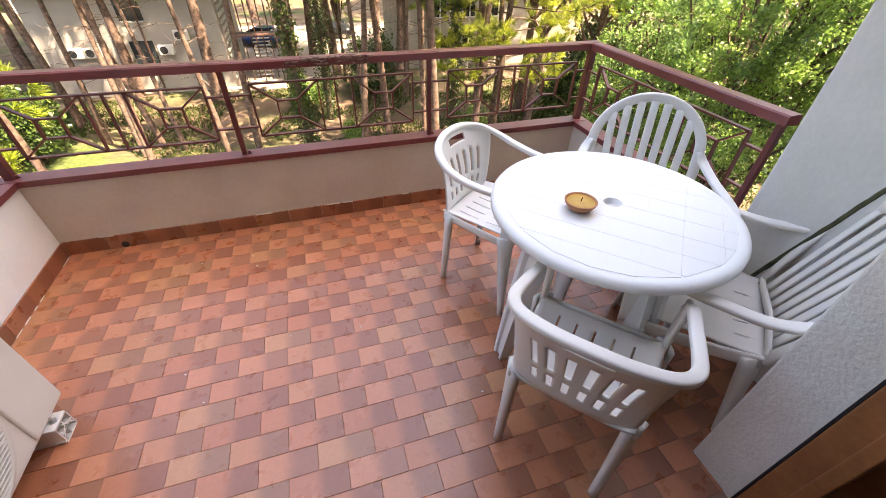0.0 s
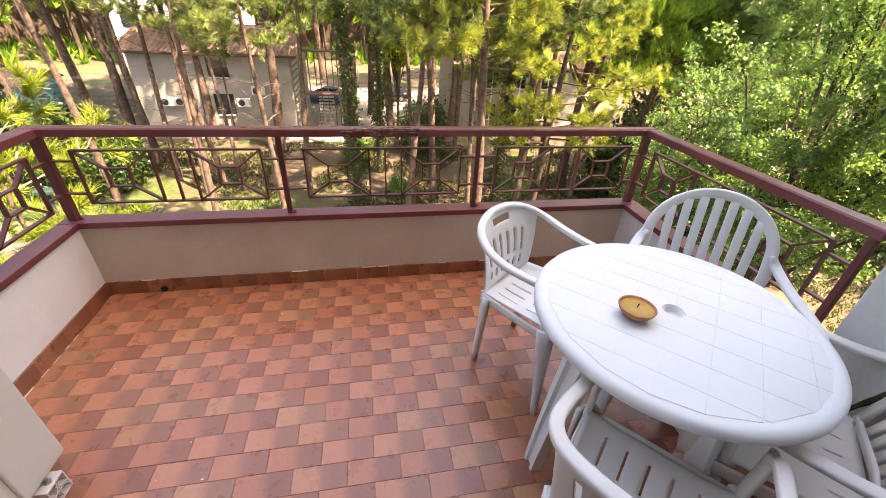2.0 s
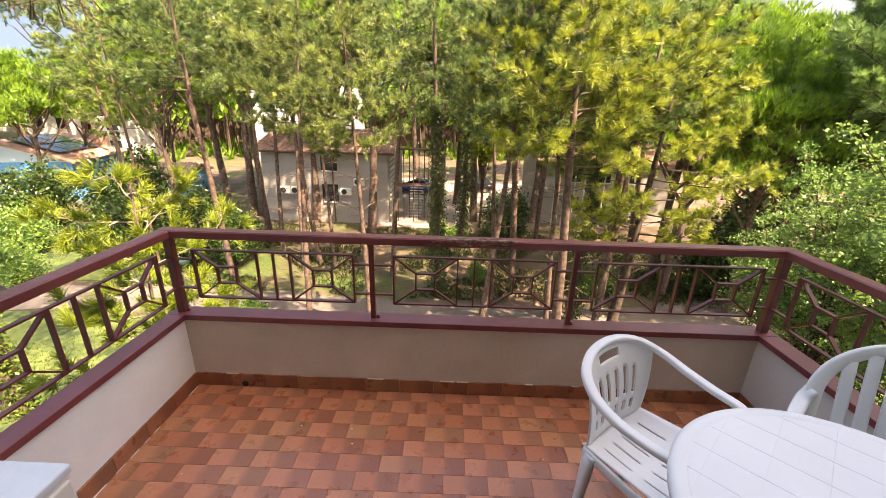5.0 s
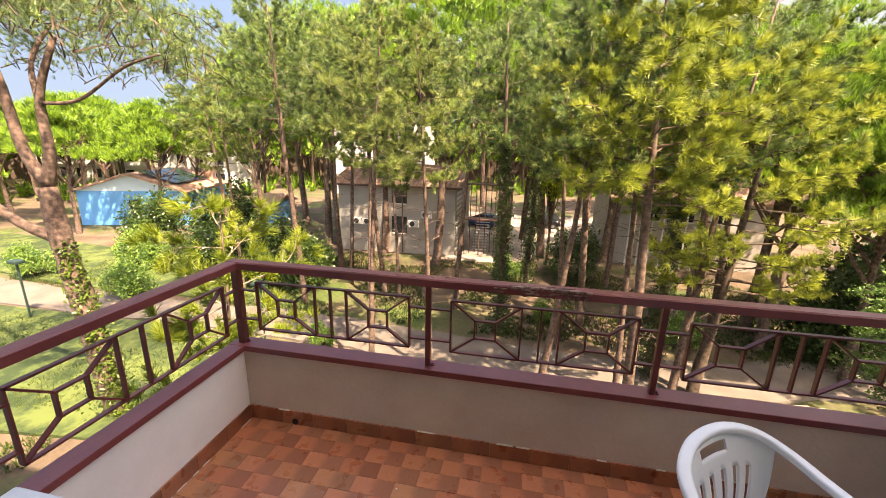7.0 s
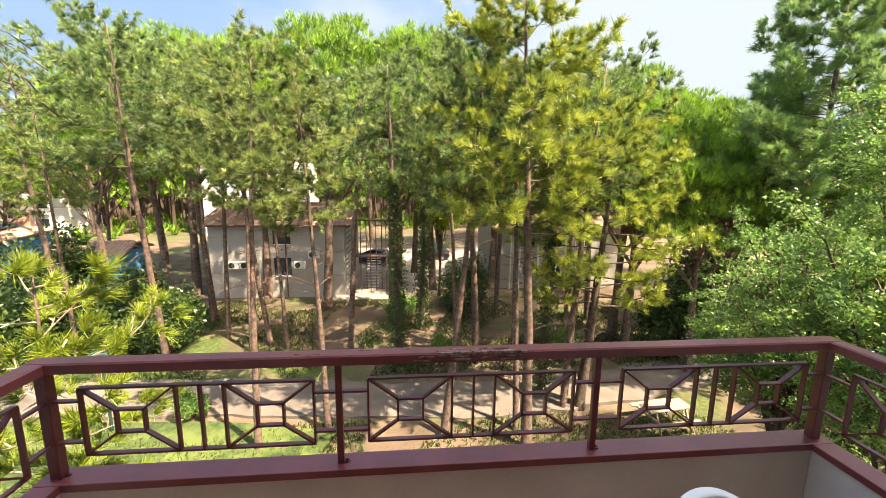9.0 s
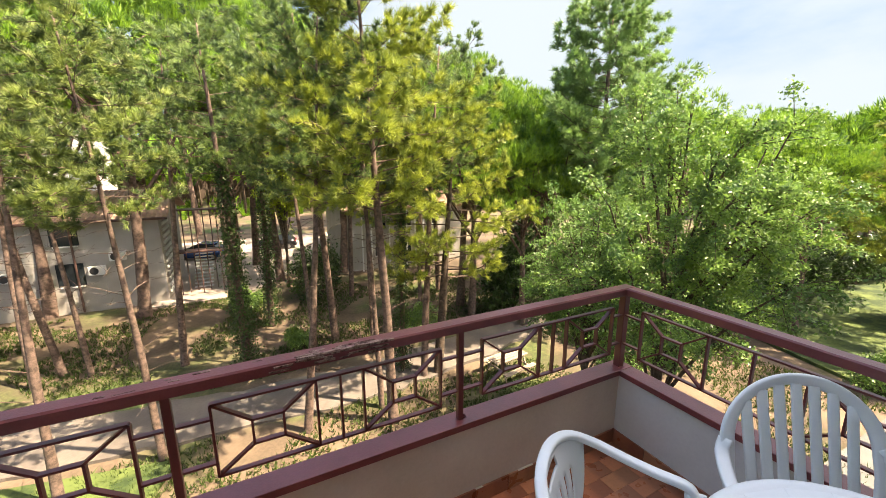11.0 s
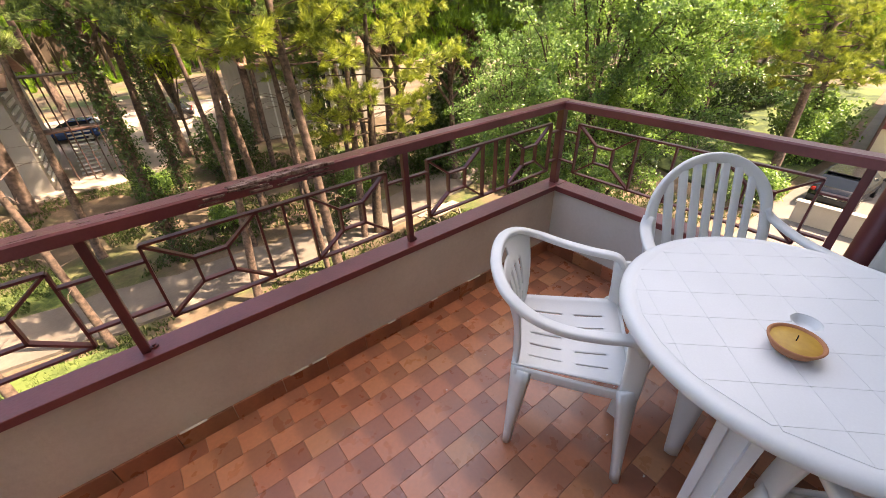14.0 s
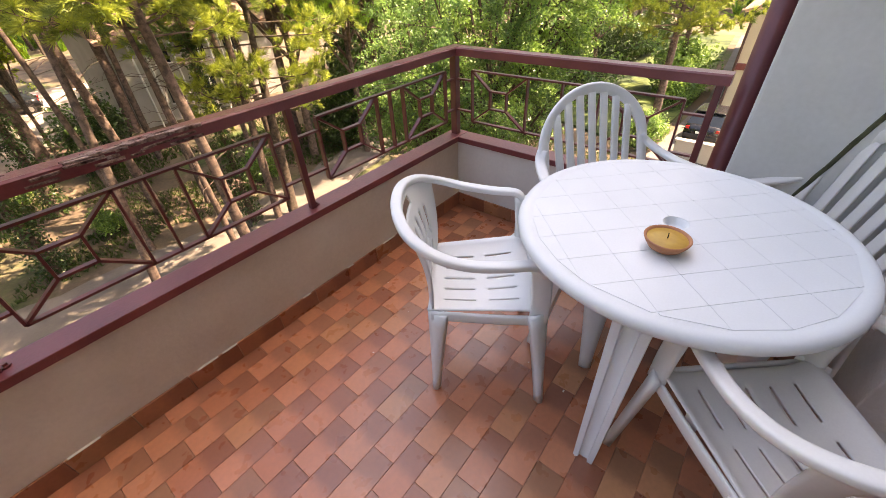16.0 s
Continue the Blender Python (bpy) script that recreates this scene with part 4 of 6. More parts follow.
sheet("path", ribbon([(-46, 16.5), (-26, 14.3), (-12, 14.6), (-4, 14.2), (3, 13.4), (9, 13.8), (17, 15.5), (26, 15)], 2.6, 2), G + 0.05, SAND, "pale sandy footpath through the pines", "path", 0.15)
sheet("road_side", [(13, 2.4), (22.5, 2.3), (34, 1.6), (60, 3.0), (60, -6), (13, -6)], G + 0.06, ASPHALT, "pale asphalt lane beside the neighbouring house", "road", 0.2)
sheet("lawn", [(23.0, 2.8), (34, 2.2), (60, 3.6), (60, 17), (26, 12)], G + 0.05, LAWN, "bright mown lawn", "lawn", 0.15)
sheet("lawn_near", [(-48, 4.5), (-15, 5.5), (-6.0, 6.5), (-2.2, 8.6), (-1.2, 11.6), (-5.5, 12.5), (-14, 13.0), (-26, 12.8), (-48, 14.6)], G + 0.055, LAWN, "patchy lawn this side of the footpath", "lawn", 0.2)
sheet("lawn_far", [(-48, 18.8), (-26, 16.2), (-13, 16.4), (-15, 20), (-24, 23), (-48, 26)], G + 0.055, LAWN, "grass beyond the footpath", "lawn", 0.2)
sheet("parking", [(-4.5, 28), (1, 28), (9, 40), (26, 44), (26, 52), (-8, 52), (-4.5, 36)], G + 0.05, YARD, "pale paved yard between the houses", "pavement", 0.15)


# --- plants ---
def tuft_mesh(name, C, D, n, length, width, mats, seed, spread=0.9, idx=None):
    """Needle tufts: at each place C, n thin blades that fan out round the direction D."""
    r = np.random.RandomState(seed)
    C, D = np.asarray(C, float), np.asarray(D, float)
    D /= np.linalg.norm(D, axis=1, keepdims=True) + 1e-9
    k = len(C)
    c = np.repeat(C, n, 0)
    d = np.repeat(D, n, 0) + r.normal(0, spread * 0.55, (k * n, 3))
    d /= np.linalg.norm(d, axis=1, keepdims=True)
    s = np.cross(d, r.normal(0, 1, (k * n, 3)))
    s /= np.linalg.norm(s, axis=1, keepdims=True) + 1e-9
    ln = (length * r.uniform(0.65, 1.15, k * n))[:, None]
    c = c + d * ln * 0.05 + r.normal(0, length * 0.04, (k * n, 3))
    v = np.stack([c - s * width / 2, c + s * width / 2, c + d * ln], 1).reshape(-1, 3)
    f = np.arange(k * n * 3).reshape(-1, 3)
    return raw_mesh(name, v, f, mats, None if idx is None else np.repeat(idx, n))


def leaf_mesh(name, C, size, mats, seed, up=0.5):
    """Small pointed leaves, each a folded pair of triangles."""
    r = np.random.RandomState(seed)
    C = np.asarray(C, float)
    k = len(C)
    d = r.normal(0, 1, (k, 3)) + [0, 0, -0.15]
    d /= np.linalg.norm(d, axis=1, keepdims=True)
    nrm = r.normal(0, 1, (k, 3)) + [0, 0, up * 2]
    s = np.cross(d, nrm)
    s /= np.linalg.norm(s, axis=1, keepdims=True) + 1e-9
    z = np.cross(s, d)
    ln = (size * r.uniform(0.6, 1.3, k))[:, None]
    a, b = C, C + d * ln
    m1 = C + d * ln * 0.45 + s * ln * 0.30 + z * ln * 0.08
    m2 = C + d * ln * 0.45 - s * ln * 0.30 + z * ln * 0.08
    v = np.stack([a, m1, b, m2], 1).reshape(-1, 3)
    i = np.arange(k)[:, None] * 4
    f = np.concatenate([i + [0, 1, 2], i + [0, 2, 3]], 1).reshape(-1, 3)
    return raw_mesh(name, v, f, mats)


def trunk_points(h, lean, rnd, wob=0.12, n=10):
    a = rnd.uniform(0, 6.28)
    pts = []
    for i in range(n + 1):
        t = i / n
        pts.append(Vector((lean[0] * t + wob * h * 0.06 * math.sin(3.1 * t + a) - wob * h * 0.06 * math.sin(a), lean[1] * t + wob * h * 0.05 * math.cos(2.7 * t + a) - wob * h * 0.05 * math.cos(a), h * t)))
    return pts


def at_height(pts, t):
    s = min(t * (len(pts) - 1), len(pts) - 1.001)
    i = int(s)
    return pts[i].lerp(pts[i + 1], s - i)


def make_pine(name, label, h, r0, lean, crown_from, reach, limbs, seed, mat, needle=(0.24, 0.018), per=30, density=1.3, bark=None, droop=0.0, dead=22, ivy=0.0):
    """A pine: bare leaning trunk, whorled limbs that turn up at their ends, tufts of needles on the side shoots."""
    rnd = random.Random(seed)
    tr = thing(name, label, "tree")
    pts = trunk_points(h, lean, rnd)
    bm = bmesh.new()
    add_tube(bm, [Vector((0, 0, -0.15))] + pts, [r0 * 1.25] + [r0 * (1 - 0.86 * (i / 10) ** 1.1) for i in range(11)], 9)
    for v in bm.verts:
        v.co += Vector((noise.noise(v.co * 2.3), noise.noise(v.co * 2.3 + Vector((9, 0, 0))), 0)) * r0 * 0.22
    part("trunk", bm, bark or BARK, tr, smooth=True)
    C, D = [], []
    bm = bmesh.new()
    for i in range(limbs):
        t = crown_from + (1 - crown_from) * (i + rnd.random() * 0.6) / limbs
        base = at_height(pts, min(t, 0.995))
        az = i * 2.4 + rnd.uniform(-0.4, 0.4)
        prof = math.sin(math.pi * min(1, 0.22 + 0.78 * (t - crown_from) / (1 - crown_from))) ** 0.8
        L = reach * (0.30 + 0.70 * prof) * rnd.uniform(0.7, 1.15)
        o = Vector((math.cos(az), math.sin(az), 0))
        rise = rnd.uniform(-0.15, 0.45) - droop + 0.5 * max(0, t - 0.8) * 5
        keys = [base, base + o * L * 0.35 + Vector((0, 0, L * rise * 0.25)), base + o * L * 0.7 + Vector((rnd.uniform(-0.1, 0.1) * L, rnd.uniform(-0.1, 0.1) * L, L * rise * 0.6)), base + o * L + Vector((0, 0, L * (rise + 0.12)))]
        lp = spline(keys, 8)
        rr = max(0.012, r0 * 0.28 * (1.1 - t))
        add_tube(bm, lp, [rr * (1 - 0.8 * k / 8) for k in range(9)], 5)
        ns = max(4, int(L * 5.0 * density))
        for j in range(ns):
            u = 0.28 + 0.72 * (j + rnd.random()) / ns
            p = at_height(lp, min(u, 0.99))
            sd = (o.cross(Vector((0, 0, 1))) * rnd.choice((-1, 1)) * rnd.uniform(0.3, 1.0) + o * rnd.uniform(0.2, 0.9) + Vector((0, 0, rnd.uniform(-0.45, 0.9)))).normalized()
            sl = rnd.uniform(0.15, 0.55) * (0.5 + 0.22 * L)
            q = p + sd * sl
            if j % 2 == 0:
                add_tube(bm, [p, q], [0.010, 0.005], 3, False)
            for k in range(3):
                w = 0.62 + 0.38 * k / 2
                C.append(p + sd * sl * w + Vector((rnd.uniform(-1, 1), rnd.uniform(-1, 1), rnd.uniform(-1, 1))) * 0.06)
                D.append(sd + Vector((0, 0, rnd.uniform(0.0, 0.9))))
    for i in range(dead):
        t = rnd.uniform(0.18, crown_from + 0.15)
        base = at_height(pts, t)
        az = rnd.uniform(0, 6.28)
        L = rnd.uniform(0.4, 1.6)
        e = base + Vector((math.cos(az) * L, math.sin(az) * L, rnd.uniform(-0.2, 0.35) * L))
        mid = (base + e) / 2 + Vector((0, 0, 0.1 * L))
        add_tube(bm, [base, mid, e], [0.014, 0.010, 0.004], 4, False)
        for k in range(2):
            s2 = mid.lerp(e, rnd.random())
            add_tube(bm, [s2, s2 + Vector((rnd.uniform(-0.4, 0.4), rnd.uniform(-0.4, 0.4), rnd.uniform(-0.1, 0.3)))], [0.006, 0.003], 3, False)
    part("branching", bm, TWIG if r0 < 0.14 else (bark or BARK), tr)["kind"] = "stuff"
    crown = new("crown", tuft_mesh("crown", C, D, per, needle[0], needle[1], [mat], seed))
    crown.parent = tr
    if ivy:
        ivy_on(tr, pts, r0, ivy, seed)
    return tr


def ivy_on(tr, pts, r0, upto, seed, n=5200, mat=None, turn=None):
    r = random.Random(seed + 77)
    C = []
    for i in range(n):
        t = r.random() * upto
        p = at_height(pts, t)
        a = r.uniform(0, 6.28) if turn is None else r.gauss(turn, 0.6)
        rad = r0 * (1 - 0.7 * t) + abs(r.gauss(0, 0.24)) * (1.15 - t / upto) ** 0.5 + 0.02
        C.append(p + Vector((math.cos(a) * rad, math.sin(a) * rad, r.uniform(-0.1, 0.1))))
    ob = new("ivy", leaf_mesh("ivy", C, 0.13, [mat or LEAF_DARK], seed))
    ob.parent = tr
    tagged(ob, "ivy climbing the trunk")


def make_umbrella(name, label, h, r0, reach, depth, seed, mat, tufts=1500, needle=(0.34, 0.035), per=9, lean=(0.4, 0.3), fork=0.5):
    """A stone pine: a tall bare trunk that forks into rising limbs under a broad domed crown."""
    rnd = random.Random(seed)
    tr = thing(name, label, "tree")
    pts = trunk_points(h * 0.66, lean, rnd)
    bm = bmesh.new()
    add_tube(bm, [Vector((0, 0, -0.15))] + pts, [r0 * 1.2] + [r0 * (1 - 0.6 * i / 10) for i in range(11)], 9)
    for v in bm.verts:
        v.co += Vector((noise.noise(v.co * 1.9), noise.noise(v.co * 1.9 + Vector((9, 0, 0))), 0)) * r0 * 0.25
    part("trunk", bm, BARK, tr, smooth=True)
    bm = bmesh.new()
    top = pts[-1]
    for i in range(11):
        t = fork + (1 - fork) * i / 11
        base = at_height(pts, t)
        az = i * 2.4 + rnd.uniform(-0.3, 0.3)
        e = top + Vector((math.cos(az) * reach * rnd.uniform(0.5, 0.85), math.sin(az) * reach * rnd.uniform(0.5, 0.85), depth * rnd.uniform(0.0, 0.5)))
        mid = base.lerp(e, 0.5) - Vector((0, 0, 0.10 * (e - base).length))
        lp = spline([base, mid, e], 8)
        add_tube(bm, lp, [r0 * 0.38 * (1 - 0.85 * k / 8) + 0.01 for k in range(9)], 5)
        for k in range(6):
            p = at_height(lp, rnd.uniform(0.4, 0.95))
            add_tube(bm, [p, p + Vector((rnd.uniform(-1, 1), rnd.uniform(-1, 1), rnd.uniform(0, 0.9))) * reach * 0.22], [0.022, 0.008], 4, False)
    part("branching", bm, BARK, tr)["kind"] = "stuff"
    blobs = [(rnd.uniform(0, 6.28), math.sqrt(rnd.random()), rnd.uniform(0.16, 0.28)) for _ in range(46)]
    offs = [(-0.45 * rnd.random() ** 2,) for _ in range(46)]
    C, D = [], []
    for i in range(tufts):
        pick = rnd.randrange(46)
        (a, q, s), zoff = blobs[pick], offs[pick]
        base = Vector((math.cos(a) * q * reach * 0.86, math.sin(a) * q * reach * 0.86, depth * ((1 - q * q) * 0.85 + zoff[0])))
        d = Vector((rnd.gauss(0, 1), rnd.gauss(0, 1), abs(rnd.gauss(0, 1)) * 0.9 - 0.15)).normalized()
        C.append(top + base + Vector((d.x, d.y, d.z * 0.75)) * reach * s * rnd.uniform(0.75, 1.08))
        D.append(d * 0.6 + Vector((0, 0, 1.0)))
    crown = new("crown", tuft_mesh("crown", C, D, per, needle[0], needle[1], [mat], seed, 0.75))
    crown.parent = tr
    return tr


def make_broadleaf(name, label, h, r0, center, radii, seed, mat, leaves=30000, size=0.085, lean=(0, 0)):
    """A leafy tree: several limbs, twigs, and clouds of separate leaves round their ends."""
    rnd = random.Random(seed)
    tr = thing(name, label, "tree")
    bm = bmesh.new()
    pts = trunk_points(h * 0.55, lean, rnd)
    add_tube(bm, [Vector((0, 0, -0.15))] + pts, [r0 * 1.2] + [r0 * (1 - 0.5 * i / 10) for i in range(11)], 8)
    part("trunk", bm, BARK_DARK, tr, smooth=True)
    bm = bmesh.new()
    ends = []
    for i in range(34):
        base = at_height(pts, rnd.uniform(0.30, 0.99))
        d = Vector((rnd.gauss(0, 1), rnd.gauss(0, 1), rnd.gauss(0.25, 0.8))).normalized()
        e = Vector(center) + Vector((d.x * radii[0], d.y * radii[1], d.z * radii[2])) * rnd.uniform(0.55, 1.0)
        mid = base.lerp(e, 0.5) + Vector((0, 0, 0.1 * (e - base).length))
        lp = spline([base, mid, e], 8)
        add_tube(bm, lp, [r0 * 0.33 * (1 - 0.85 * k / 8) + 0.006 for k in range(9)], 5)
        for k in range(17):
            u = rnd.uniform(0.35, 1.0)
            p = at_height(lp, u)
            o = (p - Vector(center)).normalized()
            q = p + (o * 0.8 + Vector((rnd.gauss(0, 0.7), rnd.gauss(0, 0.7), rnd.gauss(0.35, 0.6)))).normalized() * rnd.uniform(0.5, 1.05)
            q2 = q + Vector((q.x - p.x, q.y - p.y, 0)) * 0.35 - Vector((0, 0, rnd.uniform(0.0, 0.22)))
            add_tube(bm, [p, q, q2], [0.010, 0.006, 0.003], 3, False)
            ends.append((p, q, q2))
    part("branching", bm, BARK_DARK, tr)["kind"] = "stuff"
    C = []
    per = leaves // len(ends)
    for p, q, q2 in ends:
        for k in range(per):
            t = rnd.random() ** 0.8 * 2
            a = p.lerp(q, t) if t < 1 else q.lerp(q2, t - 1)
            C.append(a + Vector((rnd.gauss(0, 0.085), rnd.gauss(0, 0.085), rnd.gauss(0, 0.06))))
    crown = new("crown", leaf_mesh("crown", C, size, [mat], seed))
    crown.parent = tr
    return tr


def make_bush(name, label, radii, seed, mat, leaves=5000, size=0.11):
    rnd = random.Random(seed)
    tr = thing(name, label, "bush")
    bm = bmesh.new()
    C = []
    lobes = []
    for i in range(14):
        a, q = rnd.uniform(0, 6.28), math.sqrt(rnd.random())
        e = Vector((math.cos(a) * q * radii[0] * 0.75, math.sin(a) * q * radii[1] * 0.75, radii[2] * rnd.uniform(0.45, 0.95) * (1.1 - 0.5 * q)))
        add_tube(bm, [Vector((e.x * 0.15, e.y * 0.15, -0.05)), e * 0.6, e], [0.03, 0.02, 0.008], 4, False)
        lobes.append((e, rnd.uniform(0.28, 0.5)))
    for i in range(leaves):
        e, s = lobes[rnd.randrange(14)]
        d = Vector((rnd.gauss(0, 1), rnd.gauss(0, 1), rnd.gauss(0, 1))).normalized() * rnd.uniform(0.5, 1.05)
        p = e + Vector((d.x * radii[0] * s, d.y * radii[1] * s, d.z * radii[2] * s))
        p.z = max(0.03, p.z)
        C.append(p)
    part("branching", bm, BARK_DARK, tr)["kind"] = "stuff"
    ob = new("foliage", leaf_mesh("foliage", C, size, [mat], seed))
    ob.parent = tr
    return tr


def put(ob, x, y, turn=0.0, s=1.0, z=G, sz=None):
    m = Matrix.Translation((x, y, z)) @ Matrix.Rotation(radians(turn), 4, "Z") @ Matrix.Diagonal((s, s, sz or s, 1))
    return m


PINES = [
    make_pine("pine_tree", "tall slender pine with a bare leaning trunk and open crown", 16.2, 0.18, (-1.3, -0.6), 0.62, 3.0, 34, 11, NEEDLE_DEEP, needle=(0.25, 0.024), per=24, density=1.7),
    make_pine("pine_tree", "tall thin pine with a bare trunk and loose crown", 14.6, 0.14, (0.7, 0.4), 0.60, 2.5, 30, 12, NEEDLE_OLIVE, needle=(0.25, 0.024), per=24, density=1.7),
    make_pine("pine_tree", "pine with a reddish bare trunk and dead twigs", 16.6, 0.21, (-0.5, 1.0), 0.64, 3.2, 36, 13, NEEDLE_DEEP, needle=(0.25, 0.024), per=24, density=1.7, dead=18),
    make_pine("pine_tree", "dark ivy-clad pine with a ragged crown", 15.6, 0.21, (-0.3, 0.0), 0.60, 2.7, 30, 14, NEEDLE_DEEP, needle=(0.25, 0.024), per=24, density=1.7, ivy=0.66),
]
# (prototype, x, y, turn, scale)
STANDS = [
    (0, -6.3, 19.9, 0, 0.86), (1, -3.7, 10.9, 20, 0.88), (2, -11.2, 24.1, 40, 1.0), (1, -1.6, 11.9, 190, 0.85), (3, 0.9, 16.2, 0, 0.90),
    (3, 2.2, 21.8, 120, 0.92), (2, 5.0, 18.0, 10, 0.95), (0, 2.6, 11.2, 150, 0.80), (1, 5.3, 11.4, 80, 0.86), (2, 7.6, 12.6, 250, 0.80),
    (0, -10.2, 17.3, 70, 0.92), (1, -9.0, 21.0, 300, 1.05), (2, -18.5, 22.1, 100, 0.86), (0, -13.0, 22.2, 15, 1.0), (1, -5.2, 19.3, 140, 0.84),
    (2, -1.7, 18.6, 200, 0.80), (0, 7.5, 24.5, 220, 1.0), (1, 10.5, 19.5, 33, 1.0), (3, 7.0, 13.6, 60, 0.70), (2, 13.5, 23.0, 77, 0.95),
    (1, -14.6, 17.8, 250, 0.85), (2, 0.2, 26.0, 320, 1.0), (1, 3.6, 15.2, 111, 0.88), (1, 6.7, 17.0, 40, 0.9), (0, -6.9, 18.9, 260, 0.78), (1, -11.0, 23.4, 80, 1.05),
]
used = set()
for k, x, y, turn, s in STANDS:
    m = put(None, x, y, turn, s)
    if k in used:
        copy_thing(PINES[k], m @ Matrix.Diagonal((*[1 / v for v in PINES[k].scale], 1)))
    else:
        PINES[k].matrix_basis = m
        used.add(k)

# the large bushy pine straight ahead
fp = make_pine("bushy_pine_tree", "large bushy yellow-green pine with long needles close to the balcony", 14.4, 0.19, (-0.6, -0.2), 0.52, 2.9, 54, 21, NEEDLE, needle=(0.26, 0.022), per=30, density=1.9, dead=14)
fp.matrix_basis = put(None, 5.4, 10.4, 0, 0.98)
fp2 = make_pine("bushy_pine_tree", "dark branching pine with a low spreading crown", 10.6, 0.22, (0.5, -0.3), 0.40, 3.4, 40, 22, NEEDLE, needle=(0.25, 0.021), per=30, density=1.5, bark=BARK_DARK, dead=20, droop=0.1)
fp2.matrix_basis = put(None, 8.3, 12.6, 30, 1.0)
tp = make_pine("tall_pine_tree", "tall dense blue-green pine behind the leafy tree", 15.6, 0.24, (0.3, 0.2), 0.42, 3.0, 96, 23, NEEDLE_BLUE, needle=(0.28, 0.026), per=26, density=2.4)
tp.matrix_basis = put(None, 17.0, 12.2, 40, 1.03)

# the young pine below the corner
yp = make_pine("young_pine_tree", "young pine with bright yellow-green tufts", 8.0, 0.07, (0.1, 0.1), 0.50, 1.15, 24, 24, NEEDLE_YELLOW, needle=(0.18, 0.011), per=50, density=2.0, dead=3)
yp.matrix_basis = put(None, -2.75, 2.7, 0, 1.0)

# stone pines
UMB = [
    make_umbrella("umbrella_pine", "stone pine with a broad bright green domed crown", 13.5, 0.24, 4.9, 4.4, 31, NEEDLE_BRIGHT, 4300, per=10),
    make_umbrella("umbrella_pine", "stone pine with a tall trunk and rounded bright crown", 12.5, 0.22, 4.2, 4.4, 32, NEEDLE_BRIGHT, 3800, per=10),
    make_umbrella("umbrella_pine", "far stone pine with a rounded green crown", 12.5, 0.22, 4.6, 4.2, 33, NEEDLE_BRIGHT, 1900, (0.6, 0.09), 8),
]
SPOTS = [
    (1, 12.8, 17.2, 20, 1.06), (0, 17.0, 15.5, 100, 0.94), (1, 14.8, 15.0, 60, 0.88), (1, 30.5, 16.5, 10, 0.99), (0, 37.5, 15.0, 10, 0.99), (1, 22.5, 19.0, 10, 0.99),
    (1, 0.5, 29.5, 30, 1.62), (0, -15.5, 30.5, 75, 1.5), (1, 8.5, 31.0, 10, 1.52), (0, 15.0, 29.0, 140, 1.24), (1, -21.5, 30.0, 200, 1.24), (2, 2.0, 37.0, 0, 1.5), (2, -12.0, 38.0, 90, 1.62), (2, 20.0, 36.0, 40, 1.48),
    (0, 13.3, 19.4, 0, 1.14), (1, -4.5, 26.5, 0, 1.58), (0, -9.5, 29.0, 60, 1.45), (1, 3.5, 31.0, 120, 1.68), (0, 24.0, 13.0, 200, 0.95), (1, 27.5, 7.5, 40, 0.83),
    (2, 33.0, 11.5, 20, 0.94), (2, 35.0, 4.0, 90, 0.93), (2, 42, 9.5, 150, 1.04), (1, 19.0, 27.0, 45, 1.32), (2, 52.0, 18.0, 10, 1.12), (2, 40.0, 22.0, 10, 1.12), (2, 28.0, 30.0, 70, 1.27),
    (2, -34.0, 31.0, 0, 0.99), (2, -40.0, 27.5, 80, 1.0), (2, -46.0, 36.0, 130, 1.07), (2, -38.0, 40.0, 10, 1.05), (2, -52.0, 30.0, 220, 1.08), (2, -30.0, 42.0, 300, 1.02), (2, -58.0, 42.0, 30, 1.15),
    (2, -22.0, 38.0, 170, 1.65), (2, -14.0, 46.0, 60, 1.8), (2, 10.0, 50.0, 20, 1.8), (2, -50.0, 22.0, 66, 1.04), (2, -62.0, 30.0, 12, 1.13), (2, 22.0, 56.0, 12, 1.95), (2, -4.0, 58.0, 88, 1.95), (2, -68.0, 22.0, 45, 1.15), (2, 60.0, 6.0, 45, 1.34),
]
used = set()
for k, x, y, turn, s in SPOTS:
    m = put(None, x, y, turn, s)
    if k in used:
        copy_thing(UMB[k], m @ Matrix.Diagonal((*[1 / v for v in UMB[k].scale], 1)))
    else:
        UMB[k].matrix_basis = m
        used.add(k)

# far woods all round
rf = np.random.RandomState(8)
wc, wd = [], []
for i in range(15000):
    a = rf.uniform(-0.15, math.pi + 0.15)
    q = rf.uniform(0, 1)
    rad = 78 + 50 * q
    hump = 3.2 * noise.noise(Vector((math.cos(a) * 9, math.sin(a) * 9, q * 4)))
    top = 11.0 + 3.5 * q + hump
    z = top - abs(rf.normal(0, 1)) * 2.2
    wc.append((math.cos(a) * rad, math.sin(a) * rad, G + z))
    wd.append((0, 0, 1))
for i in range(700):
    a, rad = rf.uniform(-0.15, math.pi + 0.15), rf.uniform(76, 110)
    wc.append((math.cos(a) * rad, math.sin(a) * rad, G))
    wd.append((0, 0, 1))
tagged(new("far_woods", tuft_mesh("far_woods", wc, wd, 9, 2.2, 0.8, [NEEDLE_BRIGHT], 9, 0.8)), "far wood of umbrella pines closing the view", "woods", "", "stuff")
bm = bmesh.new()
